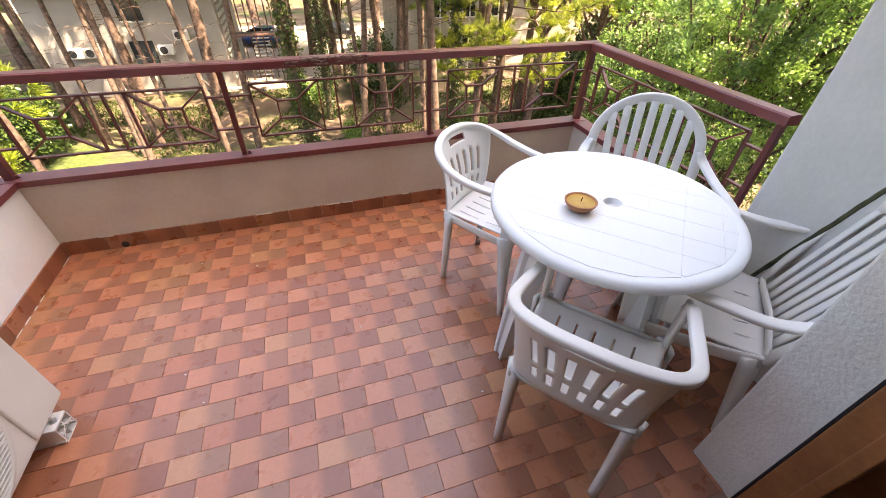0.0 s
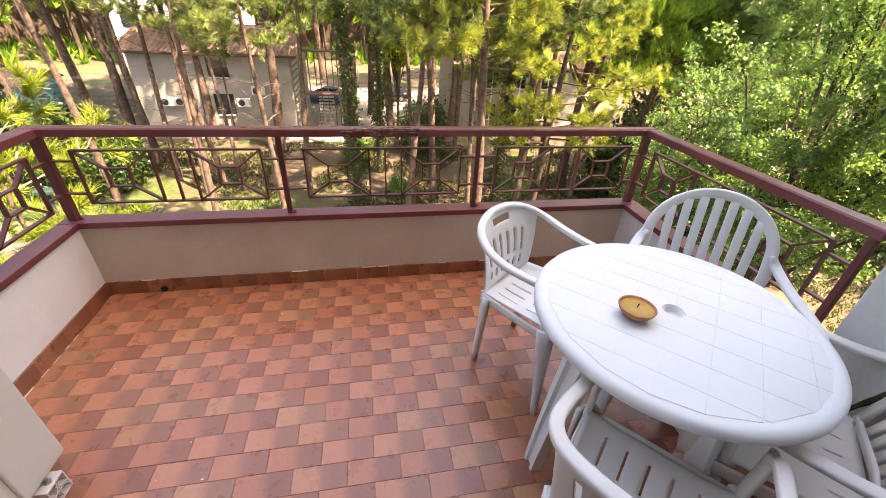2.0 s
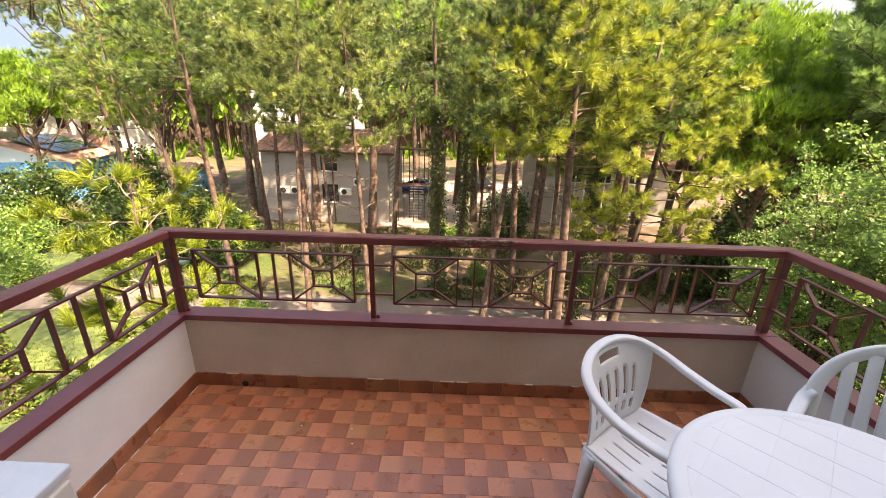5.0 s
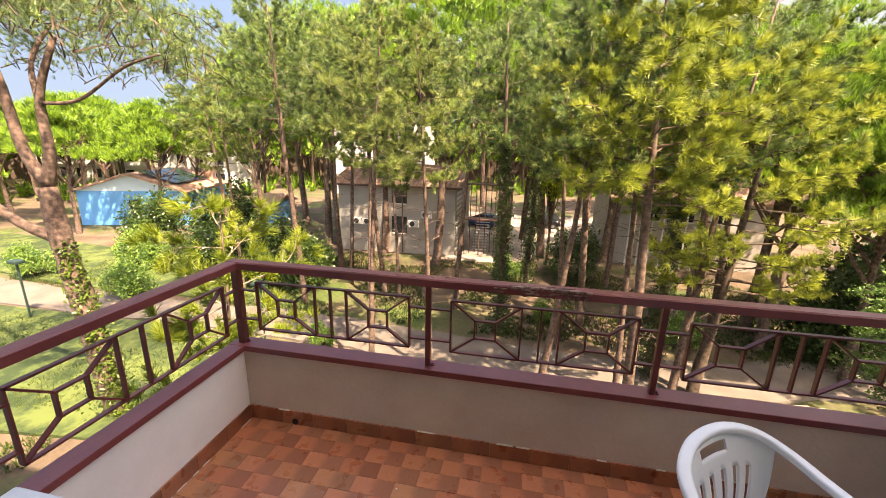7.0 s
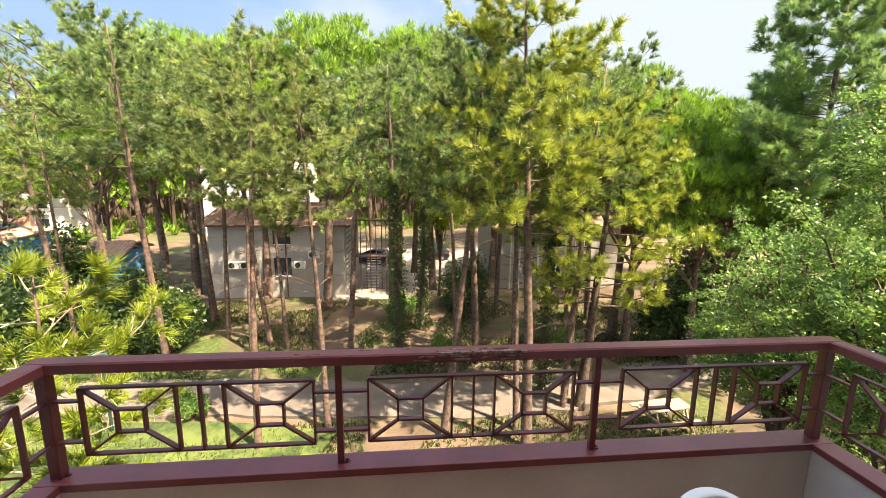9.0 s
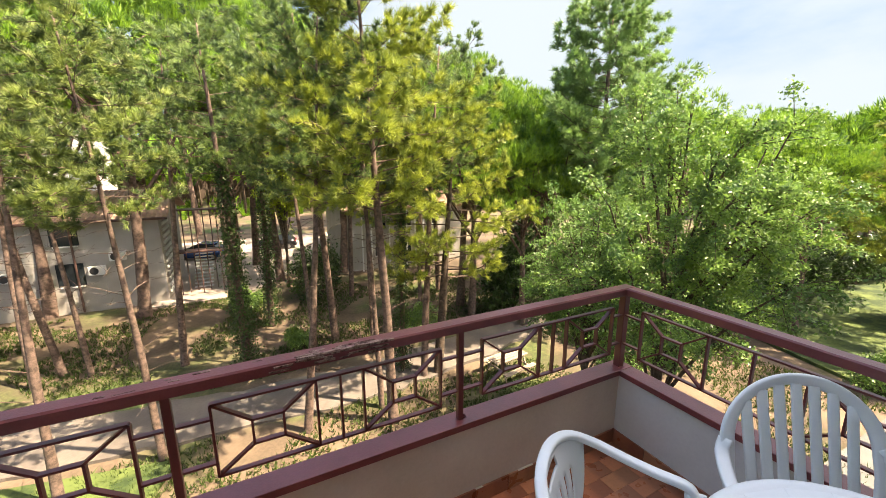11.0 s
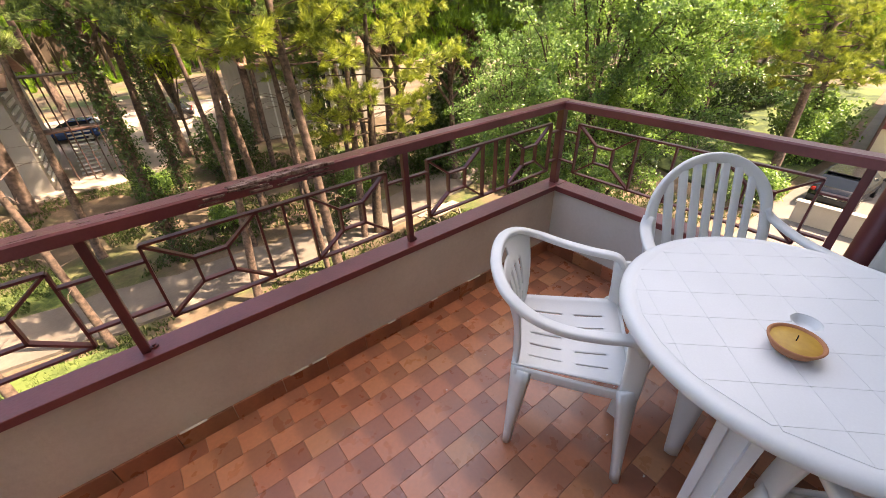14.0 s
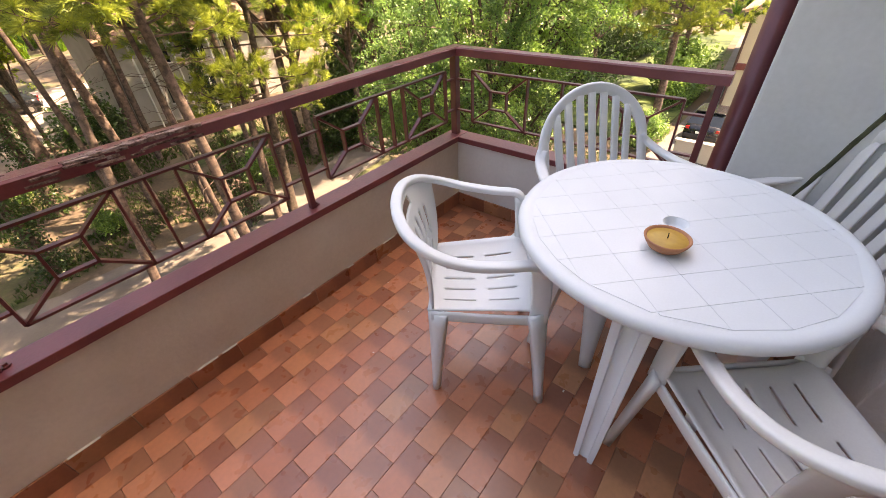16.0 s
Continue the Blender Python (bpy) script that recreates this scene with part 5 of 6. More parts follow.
for i in range(420):
    a, rad = rf.uniform(-0.15, math.pi + 0.15), rf.uniform(76, 118)
    x, y = math.cos(a) * rad, math.sin(a) * rad
    add_tube(bm, [(x, y, G - 0.2), (x + rf.uniform(-0.8, 0.8), y, G + 10.5)], [0.28, 0.18], 5, False)
for i in range(64):
    a0, a1 = -0.15 + (math.pi + 0.3) * i / 64, -0.15 + (math.pi + 0.3) * (i + 1) / 64
    q = [bm.verts.new((math.cos(a) * 125, math.sin(a) * 125, z)) for a, z in ((a0, G - 0.2), (a1, G - 0.2), (a1, G + 12), (a0, G + 12))]
    bm.faces.new(q)
tagged(part("far_trunks", bm, BARK_DARK), "dark trunks of the far wood", "woods", "", "stuff")

# the big forked pine with ivy on the left
bp = thing("forked_pine_tree", "large forked pine with pinkish bark and bright ivy on its trunk", "tree", at=Matrix.Translation((-11.2, 7.2, G)))
tk = spline([(0, 0, -0.2), (-0.5, 0.15, 2.6), (-1.15, 0.3, 5.4), (-1.35, 0.35, 7.4)], 14)
bm = bmesh.new()
add_tube(bm, tk, [0.36 - 0.10 * i / 14 for i in range(15)], 12)
for v in bm.verts:
    v.co += Vector((noise.noise(v.co * 2.2), noise.noise(v.co * 2.2 + Vector((5, 0, 0))), 0)) * 0.06
part("trunk", bm, BARK, bp, smooth=True)
F = tk[-1]
for keys, r in (([F, F + Vector((0.25, 0.1, 1.0)), F + Vector((0.2, 0.2, 2.6)), F + Vector((0.9, 0.4, 4.2))], 0.19), ([F + Vector((0, 0, 0.1)), F + Vector((-0.6, 0, 1.2)), F + Vector((-1.1, 0.1, 3.4)), F + Vector((-2.2, 0.2, 4.6))], 0.19), ([tk[10], tk[10] + Vector((-1.4, -0.4, 0.9)), tk[10] + Vector((-3.2, -0.9, 3.2)), tk[10] + Vector((-4.2, -1.2, 5.6))], 0.17), ([F + Vector((0.2, 0.2, 2.4)), F + Vector((1.6, 0.2, 2.5)), F + Vector((3.4, 0.1, 3.3)), F + Vector((4.6, 0.1, 3.6))], 0.06), ([F + Vector((0.2, 0.2, 2.0)), F + Vector((-0.4, 0.6, 3.6)), F + Vector((0.1, 1.2, 5.0))], 0.10)):
    lp = spline(keys, 12)
    bm = bmesh.new()
    add_tube(bm, lp, [r * (1 - 0.6 * i / 12) for i in range(13)], 8)
    part("limb", bm, BARK, bp, smooth=True)
C, D = [], []
rnd = random.Random(41)
bm = bmesh.new()
for i in range(560):
    a, q = rnd.uniform(0, 6.28), math.sqrt(rnd.random())
    e = F + Vector((0.2 + math.cos(a) * q * 4.6, 0.3 + math.sin(a) * q * 4.2, 4.3 + 1.3 * (1 - q * q) + rnd.uniform(-0.8, 0.6)))
    b0 = e + Vector((rnd.uniform(-0.9, 0.9), rnd.uniform(-0.9, 0.9), rnd.uniform(-0.7, 0.0)))
    add_tube(bm, [b0, b0.lerp(e, 0.5) + Vector((0, 0, 0.1)), e], [0.022, 0.014, 0.006], 3, False)
    for k in range(10):
        C.append(e + Vector((rnd.gauss(0, 0.3), rnd.gauss(0, 0.3), rnd.gauss(0.1, 0.18))))
        D.append(Vector((rnd.gauss(0, 0.5), rnd.gauss(0, 0.5), 0.8)))
part("branching", bm, BARK_DARK, bp)["kind"] = "stuff"
ob = new("crown", tuft_mesh("crown", C, D, 16, 0.2, 0.014, [NEEDLE_DEEP], 41))
ob.parent = bp
ivy_on(bp, tk, 0.30, 0.72, 41, 2200, IVY_BRIGHT, radians(-20))

# leafy trees to the right
bl = make_broadleaf("leafy_tree", "leafy broad-leaved tree with bright glossy foliage beside the balcony", 10.4, 0.16, (0, 0, 7.6), (3.2, 2.9, 3.5), 51, LEAF, 84000, 0.080)
bl.matrix_basis = put(None, 10.9, 4.5, 0, 1.0)
bl2 = make_broadleaf("leafy_tree", "darker broad-leaved tree growing into its neighbour", 7.6, 0.13, (0, 0, 5.4), (2.3, 2.2, 2.9), 52, LEAF_MID, 46000, 0.085)
bl2.matrix_basis = put(None, 11.6, 7.6, 0, 1.0)
lt_tree = make_broadleaf("leafy_tree", "small sunlit lime-green tree beyond the ivy-clad pine", 10.0, 0.12, (0, 0, 9.0), (2.0, 1.8, 1.7), 54, LEAF_LIME, 15000, 0.17)
lt_tree.matrix_basis = put(None, 3.9, 29.0, 0, 1.0)
pr = make_pine("pine_tree", "pine with a thick reddish trunk on the lawn", 10.2, 0.26, (0.2, 0.1), 0.42, 3.6, 44, 53, NEEDLE, needle=(0.26, 0.026), per=26, density=1.8)
pr.matrix_basis = put(None, 27.6, 3.4, 0, 1.0)

# shrubs
SHRUBS = [make_bush("bush", "rounded leafy green shrub on the woodland floor", (1.5, 1.5, 2.2), 61, LEAF, 4600, 0.148), make_bush("bush", "dark dense shrub among the tree trunks", (1.4, 1.4, 2.4), 62, LEAF_DARK, 4600, 0.148)]
SH = [(0, -20.0, 15.5, 0, 1.00), (1, -17.5, 19.0, 40, 1.50), (0, -29.5, 17.0, 80, 1.00), (1, -13.5, 19.5, 10, 1.69), (1, -20.5, 24.0, 60, 2.21), (0, -24.5, 20.5, 15, 1.30), (1, -11.2, 19.2, 0, 1.30),
      (0, 23.4, 3.0, 50, 0.85), (0, 31.5, 3.2, 80, 1.05), (0, 33.6, 3.4, 10, 1.10), (1, 23.0, 9.0, 0, 1.69), (1, 18.5, 9.5, 70, 1.82), (1, 40.0, 13.5, 0, 1.69), (1, 44.0, 14.5, 0, 1.82), (1, 27.5, 10.8, 0, 1.43), (1, 30.5, 11.8, 0, 1.43), (1, 33.5, 12.4, 50, 1.43), (1, 36.5, 13.0, 90, 1.43), (0, 1.0, 24.5, 0, 0.80), (1, 5.5, 25.5, 0, 1.43), (0, 9.3, 16.6, 70, 0.80), (1, 15.5, 17.0, 0, 1.56), (0, 3.2, 17.8, 9, 0.55), (1, 24.5, 18.5, 20, 2.34), (1, 20.0, 20.5, 20, 2.21), (0, -6.9, 13.0, 30, 0.50), (0, -2.3, 7.2, 30, 0.60), (1, -28.5, 25, 30, 1.82),
      (1, 33.0, 10.7, 15, 1.35), (1, 35.8, 10.7, 75, 1.40), (1, 38.6, 10.5, 140, 1.40), (1, 41.4, 10.1, 200, 1.45), (1, 44.2, 9.6, 260, 1.45), (1, 47.0, 9.0, 320, 1.50),
      (0, 34.5, 3.9, 205, 1.60), ]
used = set()
for k, x, y, turn, s in SH:
    m = put(None, x, y, turn, s)
    if k in used:
        copy_thing(SHRUBS[k], m @ Matrix.Diagonal((*[1 / v for v in SHRUBS[k].scale], 1)))
    else:
        SHRUBS[k].matrix_basis = m
        used.add(k)

# grass on the ground
rs = np.random.RandomState(5)
N = 70000
gxy = np.stack([rs.uniform(-30, 22, N), rs.uniform(1.5, 28, N)], 1)
keep = np.array([noise.noise(Vector((x * 0.25, y * 0.25, 7))) > -0.02 and not (12.2 < y < 15.6 and x > -30) for x, y in gxy])
gxy = gxy[keep]
gc = np.concatenate([gxy, np.full((len(gxy), 1), G - 0.02)], 1)
tagged(new("grass", tuft_mesh("grass", gc, np.tile([0, 0, 1.0], (len(gc), 1)), 4, 0.19, 0.035, [GRASS], 6, 0.8)), "thin patchy grass under the pines", "grass", "", "stuff")


# --- houses ---
def add_wall_openings(parent, wins, mat=None):
    for lo, hi in wins:
        w = part("window", box(lo, hi, 0.01), GLASS, parent, "dark narrow window")
        part("sill", box((lo[0] - 0.08, lo[1] - 0.06, lo[2] - 0.08), (hi[0] + 0.08, hi[1] + 0.02, lo[2])), HOUSE_WHITE, w)


def gable_roof(parent, x0, x1, y0, y1, z, rise, along="x", over=0.5, mat=None, name="roof"):
    """Two tiled slopes with rows of rounded tiles."""
    bm = bmesh.new()
    if along == "x":
        ym = (y0 + y1) / 2
        quads = [((x0 - over, y0 - over, z), (x1 + over, y0 - over, z), (x1 + over, ym, z + rise), (x0 - over, ym, z + rise)), ((x1 + over, y1 + over, z), (x0 - over, y1 + over, z), (x0 - over, ym, z + rise), (x1 + over, ym, z + rise))]
    else:
        xm = (x0 + x1) / 2
        quads = [((x1 + over, y0 - over, z), (x1 + over, y1 + over, z), (xm, y1 + over, z + rise), (xm, y0 - over, z + rise)), ((x0 - over, y1 + over, z), (x0 - over, y0 - over, z), (xm, y0 - over, z + rise), (xm, y1 + over, z + rise))]
    for q in quads:
        a, b, c, d = [Vector(p) for p in q]
        n = (b - a).cross(d - a).normalized()
        L = (b - a).length
        cols, rows = max(4, int(L / 0.28)), 14
        for i in range(cols):
            s0, s1 = i / cols, (i + 1) / cols
            pr_ = None
            for j in range(rows + 1):
                t = j / rows
                l0, r0_ = a.lerp(d, t).lerp(b.lerp(c, t), s0), a.lerp(d, t).lerp(b.lerp(c, t), s1)
                row = [bm.verts.new(l0), bm.verts.new(l0.lerp(r0_, 0.5) + n * 0.07), bm.verts.new(r0_)]
                if pr_:
                    bm.faces.new((pr_[0], pr_[1], row[1], row[0]))
                    bm.faces.new((pr_[1], pr_[2], row[2], row[1]))
                pr_ = row
        vs = [bm.verts.new(p - n * k) for k in (0.02, 0.16) for p in (a, b, c, d)]
        for f in ((0, 1, 2, 3), (7, 6, 5, 4), (0, 4, 5, 1), (1, 5, 6, 2), (2, 6, 7, 3), (3, 7, 4, 0)):
            bm.faces.new([vs[i] for i in f])
    return part(name, bm, mat or ROOF, parent, "weathered clay tile roof")


def wall_unit(parent, x, y, z):
    u = part("outdoor_unit", box((x - 0.42, y - 0.32, z), (x + 0.42, y - 0.02, z + 0.56), 0.03), HOUSE_WHITE, parent, "wall-mounted air conditioner")
    bm = bmesh.new()
    add_lathe(bm, [(0, 0), (0.22, 0), (0.22, 0.012), (0, 0.012)], 20)
    bm.transform(Matrix.Translation((x - 0.12, y - 0.32, z + 0.28)) @ Matrix.Rotation(radians(90), 4, "X"))
    part("fan", bm, DARK, u)


h1 = thing("house", "beige two-storey house with a clay tile roof behind the pines", "house")
EA = -1.6
part("wall", box((-13.7, 29.2, G - 0.2), (-3.6, 38.2, EA), 0.02), HOUSE_WALL, h1)
gable_roof(h1, -13.7, -3.6, 29.2, 38.2, EA, 1.5, "x", 0.55)
part("down_pipe", tube([(-8.0, 29.12, G), (-8.0, 29.12, EA - 0.05)], 0.06, 8), IRON, h1)
add_wall_openings(h1, [((-7.65, 29.16, -3.1), (-8.95, 29.22, -1.9)), ((-7.65, 29.16, -5.6), (-8.95, 29.22, -4.2))])
for x, z in ((-7.0, -5.0), (-5.9, -4.2), (-11.9, -5.0), (-11.0, -5.0)):
    wall_unit(h1, x, 29.2, z)
part("gutter", tube([(-14.3, 28.63, EA - 0.06), (-3.0, 28.63, EA - 0.06)], 0.08, 8), IRON, h1)
for i in range(12):
    z = G + 0.4 + 0.42 * i
    part("louvre", box((-3.58, 29.9, z), (-3.50, 32.4, z + 0.2), 0.01), HOUSE_WHITE, h1)

# iron lattice of the outside stair
st = thing("iron_stair_screen", "tall rusty iron bars round an outside stair", "screen")
for i in range(8):
    part("pole", tube([(-2.9 + 0.42 * i, 29.9 + 0.5 * (i % 3), G), (-2.9 + 0.42 * i, 29.9 + 0.5 * (i % 3), -1.35)], 0.035, 6), IRON, st)
for z in (-1.4, -4.3):
    part("cross_bar", box((-2.95, 29.85, z), (0.1, 31.0, z + 0.08)), IRON, st)
for i in range(11):
    part("step", box((-2.3, 31.0 + 0.28 * i, G + 0.2 + 0.19 * i), (-1.1, 31.3 + 0.28 * i, G + 0.25 + 0.19 * i)), HOUSE_WHITE, st)

h2 = thing("house", "pale two-storey house with upright iron bars, half hidden by pines", "house")
part("wall", box((9.0, 31.0, G - 0.2), (20.0, 40.0, -2.0), 0.02), HOUSE_WALL, h2)
gable_roof(h2, 9.0, 20.0, 31.0, 40.0, -2.0, 1.5, "x", 0.5)
for i in range(9):
    part("pole", tube([(10.0 + 0.8 * i, 30.2, G), (10.0 + 0.8 * i, 30.2, -2.1)], 0.06, 6), HOUSE_WHITE, h2)
add_wall_openings(h2, [((11.4 + 2.4 * i, 30.94, z), (12.3 + 2.4 * i, 31.02, z + 1.2)) for i in range(3) for z in (-6.2, -3.7)])

# blue house, turned, with its gable to the balcony
h3 = thing("house", "bright blue house with pale gable and solar panels", "house", at=Matrix.Translation((-38.7, 32.2, 0)) @ Matrix.Rotation(radians(19), 4, "Z"))
part("wall", box((-5.2, 0, G - 0.2), (5.2, 11, -3.72)), HOUSE_BLUE, h3)
bm = bmesh.new()
v = [bm.verts.new(p) for p in ((-5.2, -0.02, -3.72), (5.2, -0.02, -3.72), (0, -0.02, -2.0), (-5.2, 0.3, -3.72), (5.2, 0.3, -3.72), (0, 0.3, -2.0))]
for f in ((0, 1, 2), (5, 4, 3), (0, 3, 4, 1), (1, 4, 5, 2), (2, 5, 3, 0)):
    bm.faces.new([v[i] for i in f])
part("gable", bm, HOUSE_PALE, h3, "pale blue gable")
gable_roof(h3, -5.2, 5.2, 0, 11, -3.72, 1.85, "y", 0.5)
for i in range(4):
    for j in range(2):
        mm = Matrix.Translation((1.4 + 1.9 * j, 1.6 + 1.9 * i, -2.12 - 0.617 * j)) @ Matrix.Rotation(math.atan2(1.85, 5.7), 4, "Y")
        bm = box((-0.9, -0.85, 0.06), (0.9, 0.85, 0.12), 0.01)
        bm.transform(mm)
        part("solar_panel", bm, SOLAR, h3)
part("chimney", box((3.4, 9.3, -3.4), (4.4, 10.2, -1.5), 0.02), ROOF, h3)
add_wall_openings(h3, [((x, -0.05, -5.9), (x + 1.15, 0.03, -4.6)) for x in (-0.3, 1.6, 3.3)])
for x, z in ((0.3, -6.7), (1.4, -6.9), (4.6, -6.0)):
    wall_unit(h3, x, 0.0, z)

h7 = thing("house", "small blue and white house with a red tile roof among shrubs", "house", at=Matrix.Translation((-26.5, 34.2, 0)) @ Matrix.Rotation(radians(12), 4, "Z"))
part("wall", box((-2.6, 0, G - 0.2), (2.6, 6, -4.9)), HOUSE_BLUE, h7)
part("porch_wall", box((-1.9, -0.12, G - 0.2), (1.2, -0.01, -5.2), 0.01), HOUSE_WHITE, h7, "white rendered porch wall")
gable_roof(h7, -2.6, 2.6, 0, 6, -4.9, 0.9, "x", 0.4)

h4 = thing("apartment_block", "long low white building behind the umbrella pines", "building")
bm = box((-100, 62, G - 0.2), (-52, 72, -0.6), 0.05)
part("wall", bm, HOUSE_WHITE, h4)
for i in range(12):
    w = part("window", box((-98 + 4 * i, 61.9, -2.6), (-96.2 + 4 * i, 62.02, -0.9)), GLASS, h4)
    w = part("window", box((-98 + 4 * i, 61.9, -5.9), (-96.2 + 4 * i, 62.02, -4.2)), GLASS, h4)
part("band", box((-100, 61.5, -3.5), (-52, 62.0, -3.2)), HOUSE_WHITE, h4)
h5 = thing("apartment_block", "white apartment building behind the pine trunks", "building")
part("wall", box((-32, 66, G - 0.2), (-16, 78, 8.3), 0.05), HOUSE_WHITE, h5)
for i in range(4):
    for z in (-5.6, -2.4, 0.8, 4.0):
        part("window", box((-30.5 + 3.9 * i, 65.9, z), (-28.9 + 3.9 * i, 66.02, z + 1.5)), GLASS, h5)

gw = structure("wall_garden", box((22.5, -3.2, G - 0.1), (22.72, 1.25, G + 0.95), 0.02), HOUSE_WALL, "low pale garden wall beside the lane", "wall")
part("coping", box((22.44, -3.2, G + 0.95), (22.78, 1.3, G + 1.03), 0.01), HOUSE_WALL, gw)

h6 = thing("house", "cream house with a clay tile eave and a brown floor band", "house")
part("wall", box((31.0, -12.0, G - 0.2), (55, 0.55, -1.75), 0.02), HOUSE_CREAM, h6)
part("band", box((30.9, -12.0, -4.75), (55, 0.65, -4.4)), RAIL, h6)
gable_roof(h6, 31.0, 55, -12, 0.55, -1.7, 1.8, "x", 0.5)
part("down_pipe", tube([(30.9, 0.6, G), (30.9, 0.6, -1.8)], 0.07, 8), IRON, h6)
add_wall_openings(h6, [((34.0 + 4 * i, 0.52, z), (35.2 + 4 * i, 0.6, z + 1.4)) for i in range(4) for z in (-6.3, -3.6)])


# --- vehicles and small things ---
def make_car(name, label, paint, at):
    car = thing(name, label, "car", at=at)
    sections = [(-2.1, 0.45, 0.62, 0.78), (-2.0, 0.35, 0.95, 0.86), (-1.6, 0.28, 1.02, 0.90), (-0.6, 0.25, 1.00, 0.91), (0.6, 0.25, 0.98, 0.91), (1.5, 0.28, 0.92, 0.88), (2.05, 0.35, 0.78, 0.80), (2.15, 0.45, 0.6, 0.7)]
    bm = bmesh.new()
    rings = []
    for y, z0, z1, w in sections:
        rings.append([bm.verts.new(p) for p in ((-w * 0.9, y, z0), (-w, y, (z0 + z1) / 2), (-w * 0.93, y, z1), (-w * 0.6, y, z1 + 0.04), (w * 0.6, y, z1 + 0.04), (w * 0.93, y, z1), (w, y, (z0 + z1) / 2), (w * 0.9, y, z0))])
    for a, b in zip(rings, rings[1:]):
        for k in range(8):
            bm.faces.new((a[k], a[(k + 1) % 8], b[(k + 1) % 8], b[k]))
    bm.faces.new(rings[0])
    bm.faces.new(rings[-1][::-1])
    part("body", bm, paint, car, smooth=True)
    bm = bmesh.new()
    rings = [[bm.verts.new(p) for p in ((-w, y, 1.0), (-w * 0.82, y2, z), (w * 0.82, y2, z), (w, y, 1.0))] for y, y2, z, w in ((-1.85, -1.55, 1.42, 0.84), (-0.9, -0.9, 1.56, 0.86), (0.1, 0.0, 1.55, 0.86), (1.1, 0.45, 1.40, 0.84))]
    for a, b in zip(rings, rings[1:]):
        for k in range(3):
            bm.faces.new((a[k], a[k + 1], b[k + 1], b[k]))
    bm.faces.new(rings[0])
    bm.faces.new(rings[-1][::-1])
    part("cabin", bm, GLASS, car, "tinted glass cabin")
    part("roof", box((-0.66, -1.45, 1.535), (0.66, 0.05, 1.585), 0.02), paint, car)
    for s in (-1, 1):
        for y in (-1.35, 1.35):
            bm = bmesh.new()
            add_lathe(bm, [(0, -0.1), (0.2, -0.1), (0.32, -0.09), (0.33, 0.09), (0.2, 0.1), (0, 0.1)], 20)
            bm.transform(Matrix.Translation((s * 0.8, y, 0.33)) @ Matrix.Rotation(radians(90), 4, "Y"))
            w = part("wheel", bm, DARK, car)
            bm = bmesh.new()
            add_lathe(bm, [(0, 0), (0.19, 0), (0.19, 0.012), (0, 0.02)], 16)
            bm.transform(Matrix.Translation((s * 0.895, y, 0.33)) @ Matrix.Rotation(radians(90 * s), 4, "Y"))
            part("rim", bm, STEEL, w)
        part("tail_light", box((s * 0.70 - 0.08, -2.10, 0.78), (s * 0.70 + 0.08, -1.99, 0.93), 0.02), TAIL, car)
        part("mirror", box((s * 0.98 - 0.07, 0.75, 1.0), (s * 0.98 + 0.07, 0.87, 1.13), 0.02), paint, car)
    part("number_plate", box((-0.26, -2.125, 0.62), (0.26, -2.09, 0.73), 0.005), PLATE, car)
    part("bumper", box((-0.78, -2.16, 0.36), (0.78, -2.0, 0.58), 0.04), DARK, car)
    return car


make_car("car", "black parked car seen from behind on the side lane", CAR_BLACK, Matrix.Translation((26.8, 0.35, G + 0.06)) @ Matrix.Rotation(radians(-95), 4, "Z"))
make_car("car", "dark blue car parked between the houses", CAR_BLUE, Matrix.Translation((-2.6, 42.0, G + 0.05)) @ Matrix.Rotation(radians(70), 4, "Z"))
make_car("car", "dark car parked between the houses", CAR_BLACK, Matrix.Translation((4.2, 44.0, G + 0.05)) @ Matrix.Rotation(radians(80), 4, "Z"))

pt = thing("picnic_table", "weathered wooden picnic table with benches under the trees", "table", at=Matrix.Translation((11.0, 11.2, G)) @ Matrix.Rotation(radians(8), 4, "Z"))
for i in range(4):
    part("plank", box((-0.9, -0.33 + 0.17 * i, 0.72), (0.9, -0.18 + 0.17 * i, 0.76), 0.006), GREY_WOOD, pt)
for y in (-0.85, 0.62):
    part("bench_plank", box((-0.9, y, 0.42), (0.9, y + 0.24, 0.46), 0.006), GREY_WOOD, pt)
for x in (-0.65, 0.65):
    part("cross_beam", box((x - 0.03, -0.85, 0.36), (x + 0.03, 0.86, 0.42)), GREY_WOOD, pt)
    for s in (-1, 1):
        part("leg", tube([(x, s * 0.6, 0), (x, s * 0.25, 0.72)], 0.04, 4), GREY_WOOD, pt)


def make_lamp(x, y):
    lp = thing("garden_lamp", "short dark green garden lamp post", "lamp", at=Matrix.Translation((x, y, G)))
    part("pole", tube([(0, 0, -0.05), (0, 0, 2.9)], 0.05, 8), GREEN_IRON, lp)
    part("head", box((-0.32, -0.2, 2.9), (0.32, 0.2, 3.06), 0.04), GREEN_IRON, lp)


make_lamp(-22.3, 12.0)
make_lamp(-9.2, 12.2)


# ---- tiles and skirting, piece by piece ----
def tile_mesh(name, w, d, h, mat):
    bm = bmesh.new()
    add_box(bm, (-w / 2, -d / 2, -h), (w / 2, d / 2, 0), 0.0009, 1)
    return mesh_from(name, bm, mat)


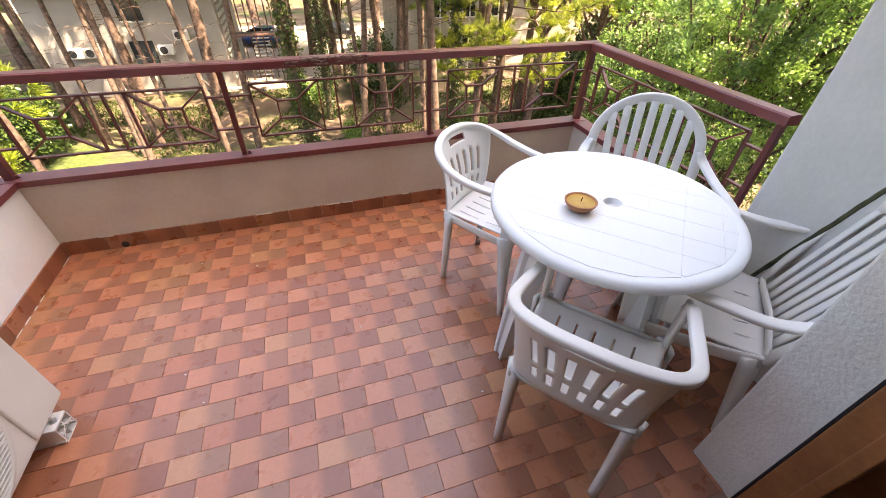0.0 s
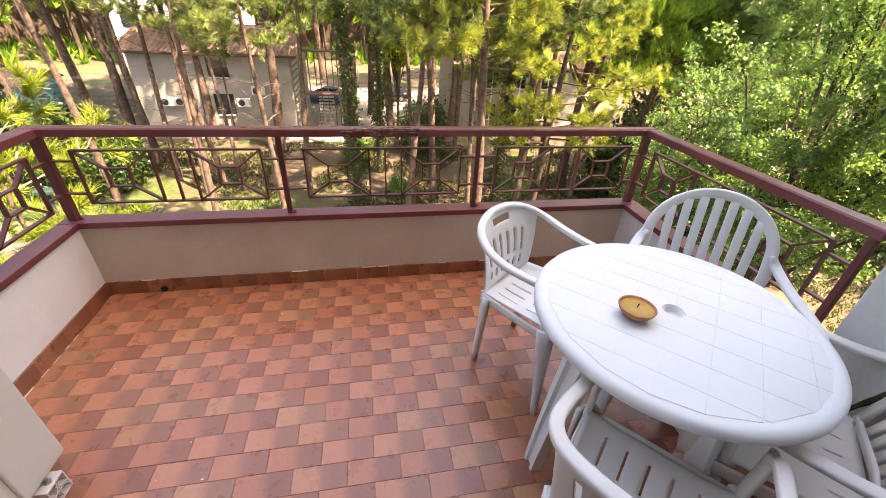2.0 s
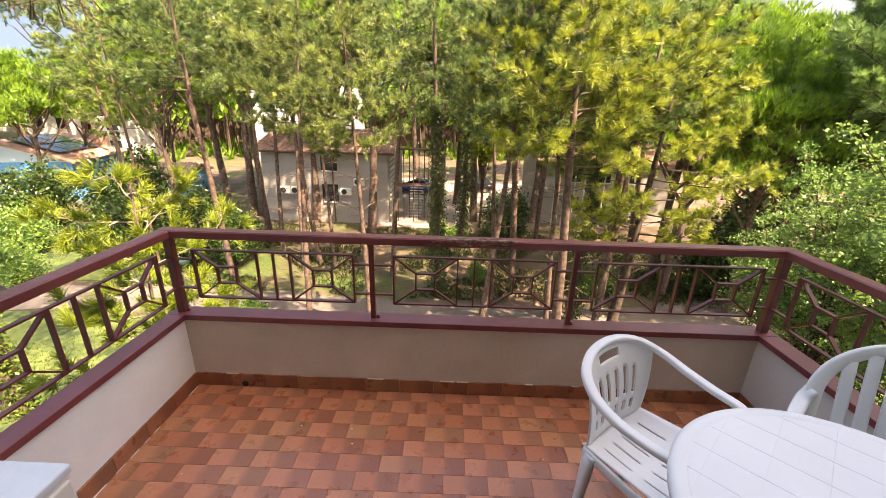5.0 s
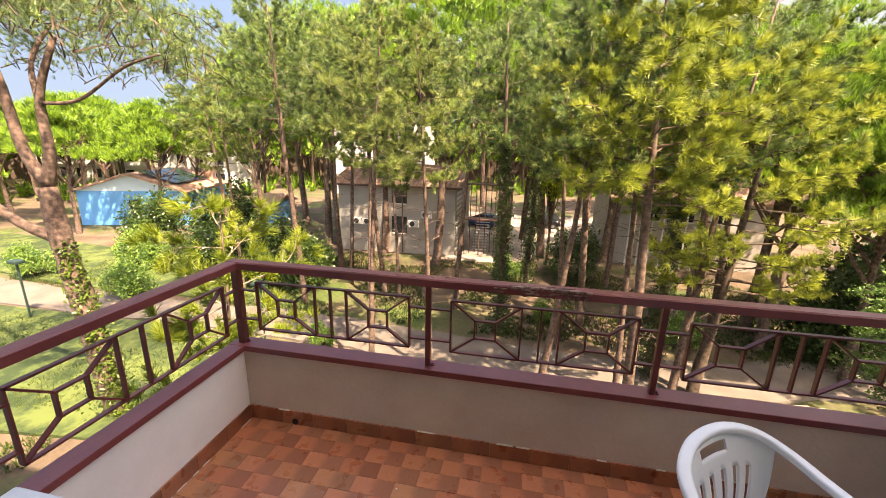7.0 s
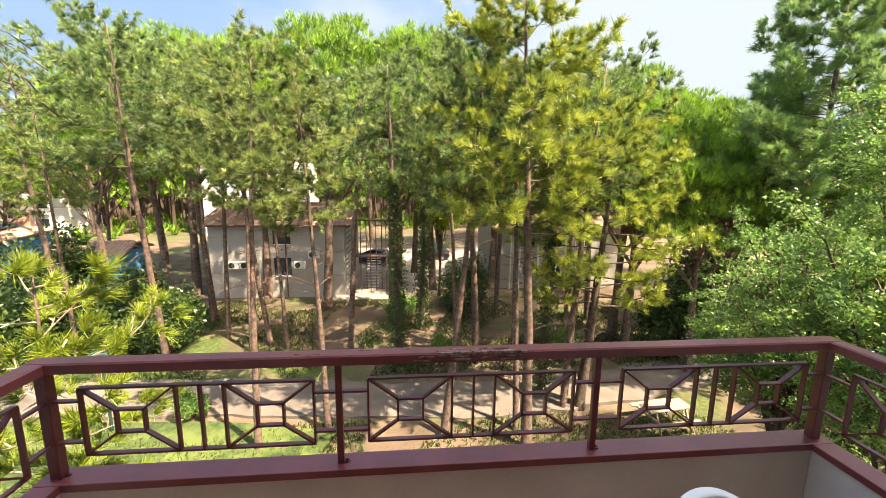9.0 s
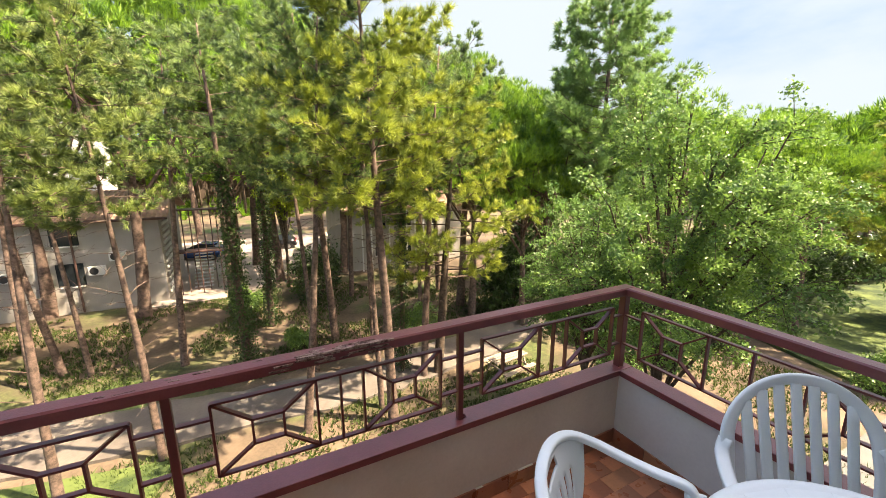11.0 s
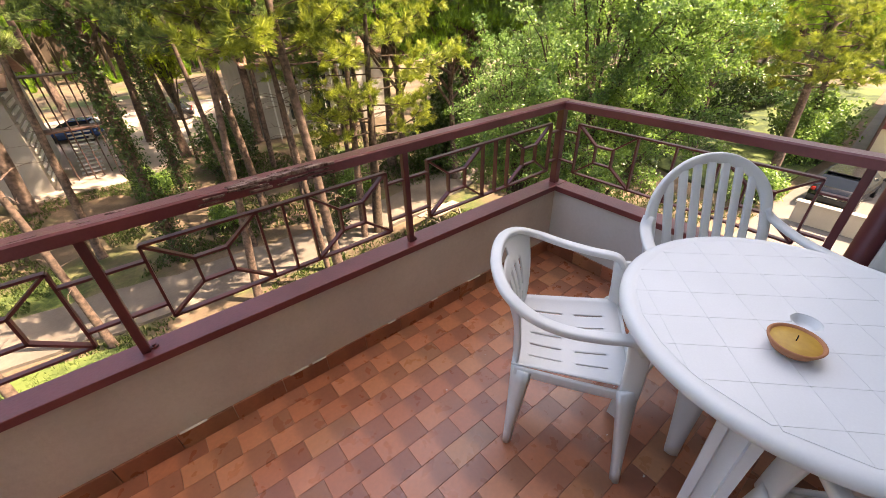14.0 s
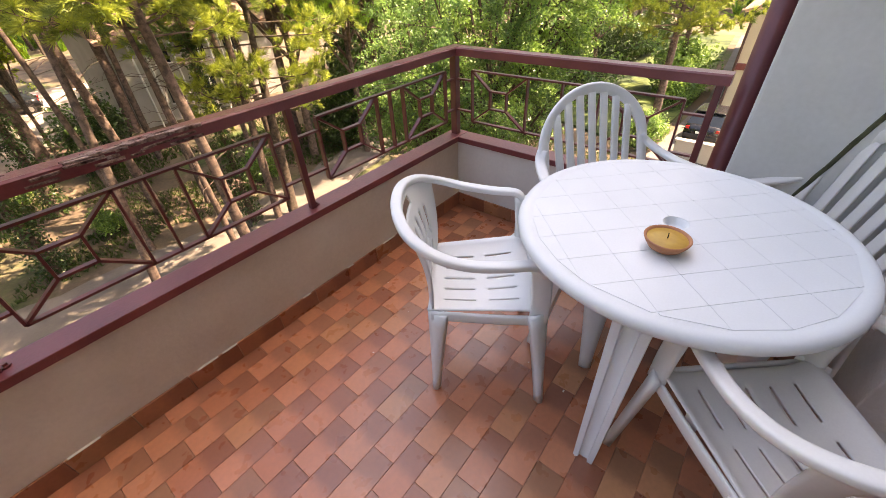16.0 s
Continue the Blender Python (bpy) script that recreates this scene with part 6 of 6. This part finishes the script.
TW, TD, JOINT = 0.197, 0.0930, 0.0008
rnd = random.Random(3)
whole = tile_mesh("tile", TW - JOINT, TD - JOINT, 0.012, TILE)
cuts = {}
for j in range(24):
    y1 = -0.0215 - TD * j
    yc = y1 - TD / 2
    off = (1.675 if j % 2 == 0 else 1.5765)
    k0 = math.floor((0.02 - off) / TW)
    for k in range(k0, k0 + 19):
        x0, x1 = off + TW * k, off + TW * (k + 1)
        a, b = max(x0, 0.034), min(x1, 3.145 if yc > -1.38 else WALL_X - 0.003)
        if b - a < 0.02 or yc < -2.07:
            continue
        if b - a > TW - 0.004:
            me, xc = whole, (a + b) / 2
        else:
            key = round((b - a) * 200) / 200
            if key not in cuts:
                cuts[key] = tile_mesh("tile", key - JOINT, TD - JOINT, 0.012, TILE)
            me, xc = cuts[key], (a + b) / 2
        t = new("tile", me)
        t.parent = floor
        t.matrix_basis = Matrix.Translation((xc, yc, rnd.uniform(-0.0008, 0.0006))) @ Matrix.Rotation(rnd.uniform(-0.003, 0.003), 4, "X") @ Matrix.Rotation(rnd.uniform(-0.002, 0.002), 4, "Y")

SL = 0.197
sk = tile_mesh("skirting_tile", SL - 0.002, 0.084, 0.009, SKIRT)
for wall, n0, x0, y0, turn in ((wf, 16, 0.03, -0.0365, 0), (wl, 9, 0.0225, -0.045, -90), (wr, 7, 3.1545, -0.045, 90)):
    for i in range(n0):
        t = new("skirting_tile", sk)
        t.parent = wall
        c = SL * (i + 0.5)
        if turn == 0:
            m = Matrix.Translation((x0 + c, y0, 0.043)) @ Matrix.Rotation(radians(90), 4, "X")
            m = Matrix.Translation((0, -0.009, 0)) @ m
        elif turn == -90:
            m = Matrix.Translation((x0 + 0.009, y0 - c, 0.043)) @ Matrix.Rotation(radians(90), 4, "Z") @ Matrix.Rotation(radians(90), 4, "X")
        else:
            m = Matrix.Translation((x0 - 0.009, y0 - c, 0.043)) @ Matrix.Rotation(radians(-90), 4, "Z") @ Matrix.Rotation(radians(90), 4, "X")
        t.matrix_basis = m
# drain hole at the skirting's foot
bm = bmesh.new()
add_lathe(bm, [(0.014, 0.0), (0.019, 0.0), (0.019, 0.004), (0.014, 0.004)], 16)
bm.transform(Matrix.Translation((0.31, -0.0465, 0.022)) @ Matrix.Rotation(radians(90), 4, "X"))
dr = part("drain_ring", bm, DARK, wf, "dark drain outlet")
bm = bmesh.new()
add_lathe(bm, [(0, 0.001), (0.0145, 0.001)], 16)
bm.transform(Matrix.Translation((0.31, -0.0465, 0.022)) @ Matrix.Rotation(radians(90), 4, "X"))
part("drain_hole", bm, DARK, wf)


def crumbs(name, spots, parent, mat, label):
    """Small uneven flakes or smears, one mesh."""
    bm = bmesh.new()
    for lo, hi in spots:
        add_box(bm, lo, hi)
    ob = part(name, bm, mat, parent, label)
    ob["kind"] = "stuff"


rnd = random.Random(17)
spots = []
x = 0.05
while x < 3.1:
    w = rnd.uniform(0.02, 0.10)
    if rnd.random() < 0.22:
        spots.append(((x, -0.0470, 0.0845), (x + w, -0.0362, 0.0851 + rnd.uniform(0.0002, 0.0008))))
    x += w + rnd.uniform(0, 0.03)
crumbs("plaster_bead", spots, wf, PLASTER, "uneven pale plaster bead above the skirting")
spots = []
y = -0.06
while y > -1.9:
    w = rnd.uniform(0.02, 0.09)
    if rnd.random() < 0.6:
        spots.append(((0.031, y - w, 0.0), (0.0335 + rnd.uniform(0, 0.003), y, 0.0025)))
    y -= w + rnd.uniform(0, 0.05)
crumbs("grout_bead", spots, wl, PLASTER_WHITE, "broken pale grout line along the floor")
spots = []
for i in range(26):
    x, y, s = rnd.uniform(0.15, 2.9), rnd.uniform(-1.7, -0.12), rnd.uniform(0.002, 0.0055)
    spots.append(((x, y, 0.0), (x + s * rnd.uniform(0.6, 2), y + s, 0.0022)))
crumbs("crumb", spots, floor, PLASTER_WHITE, "scattered pale crumbs")
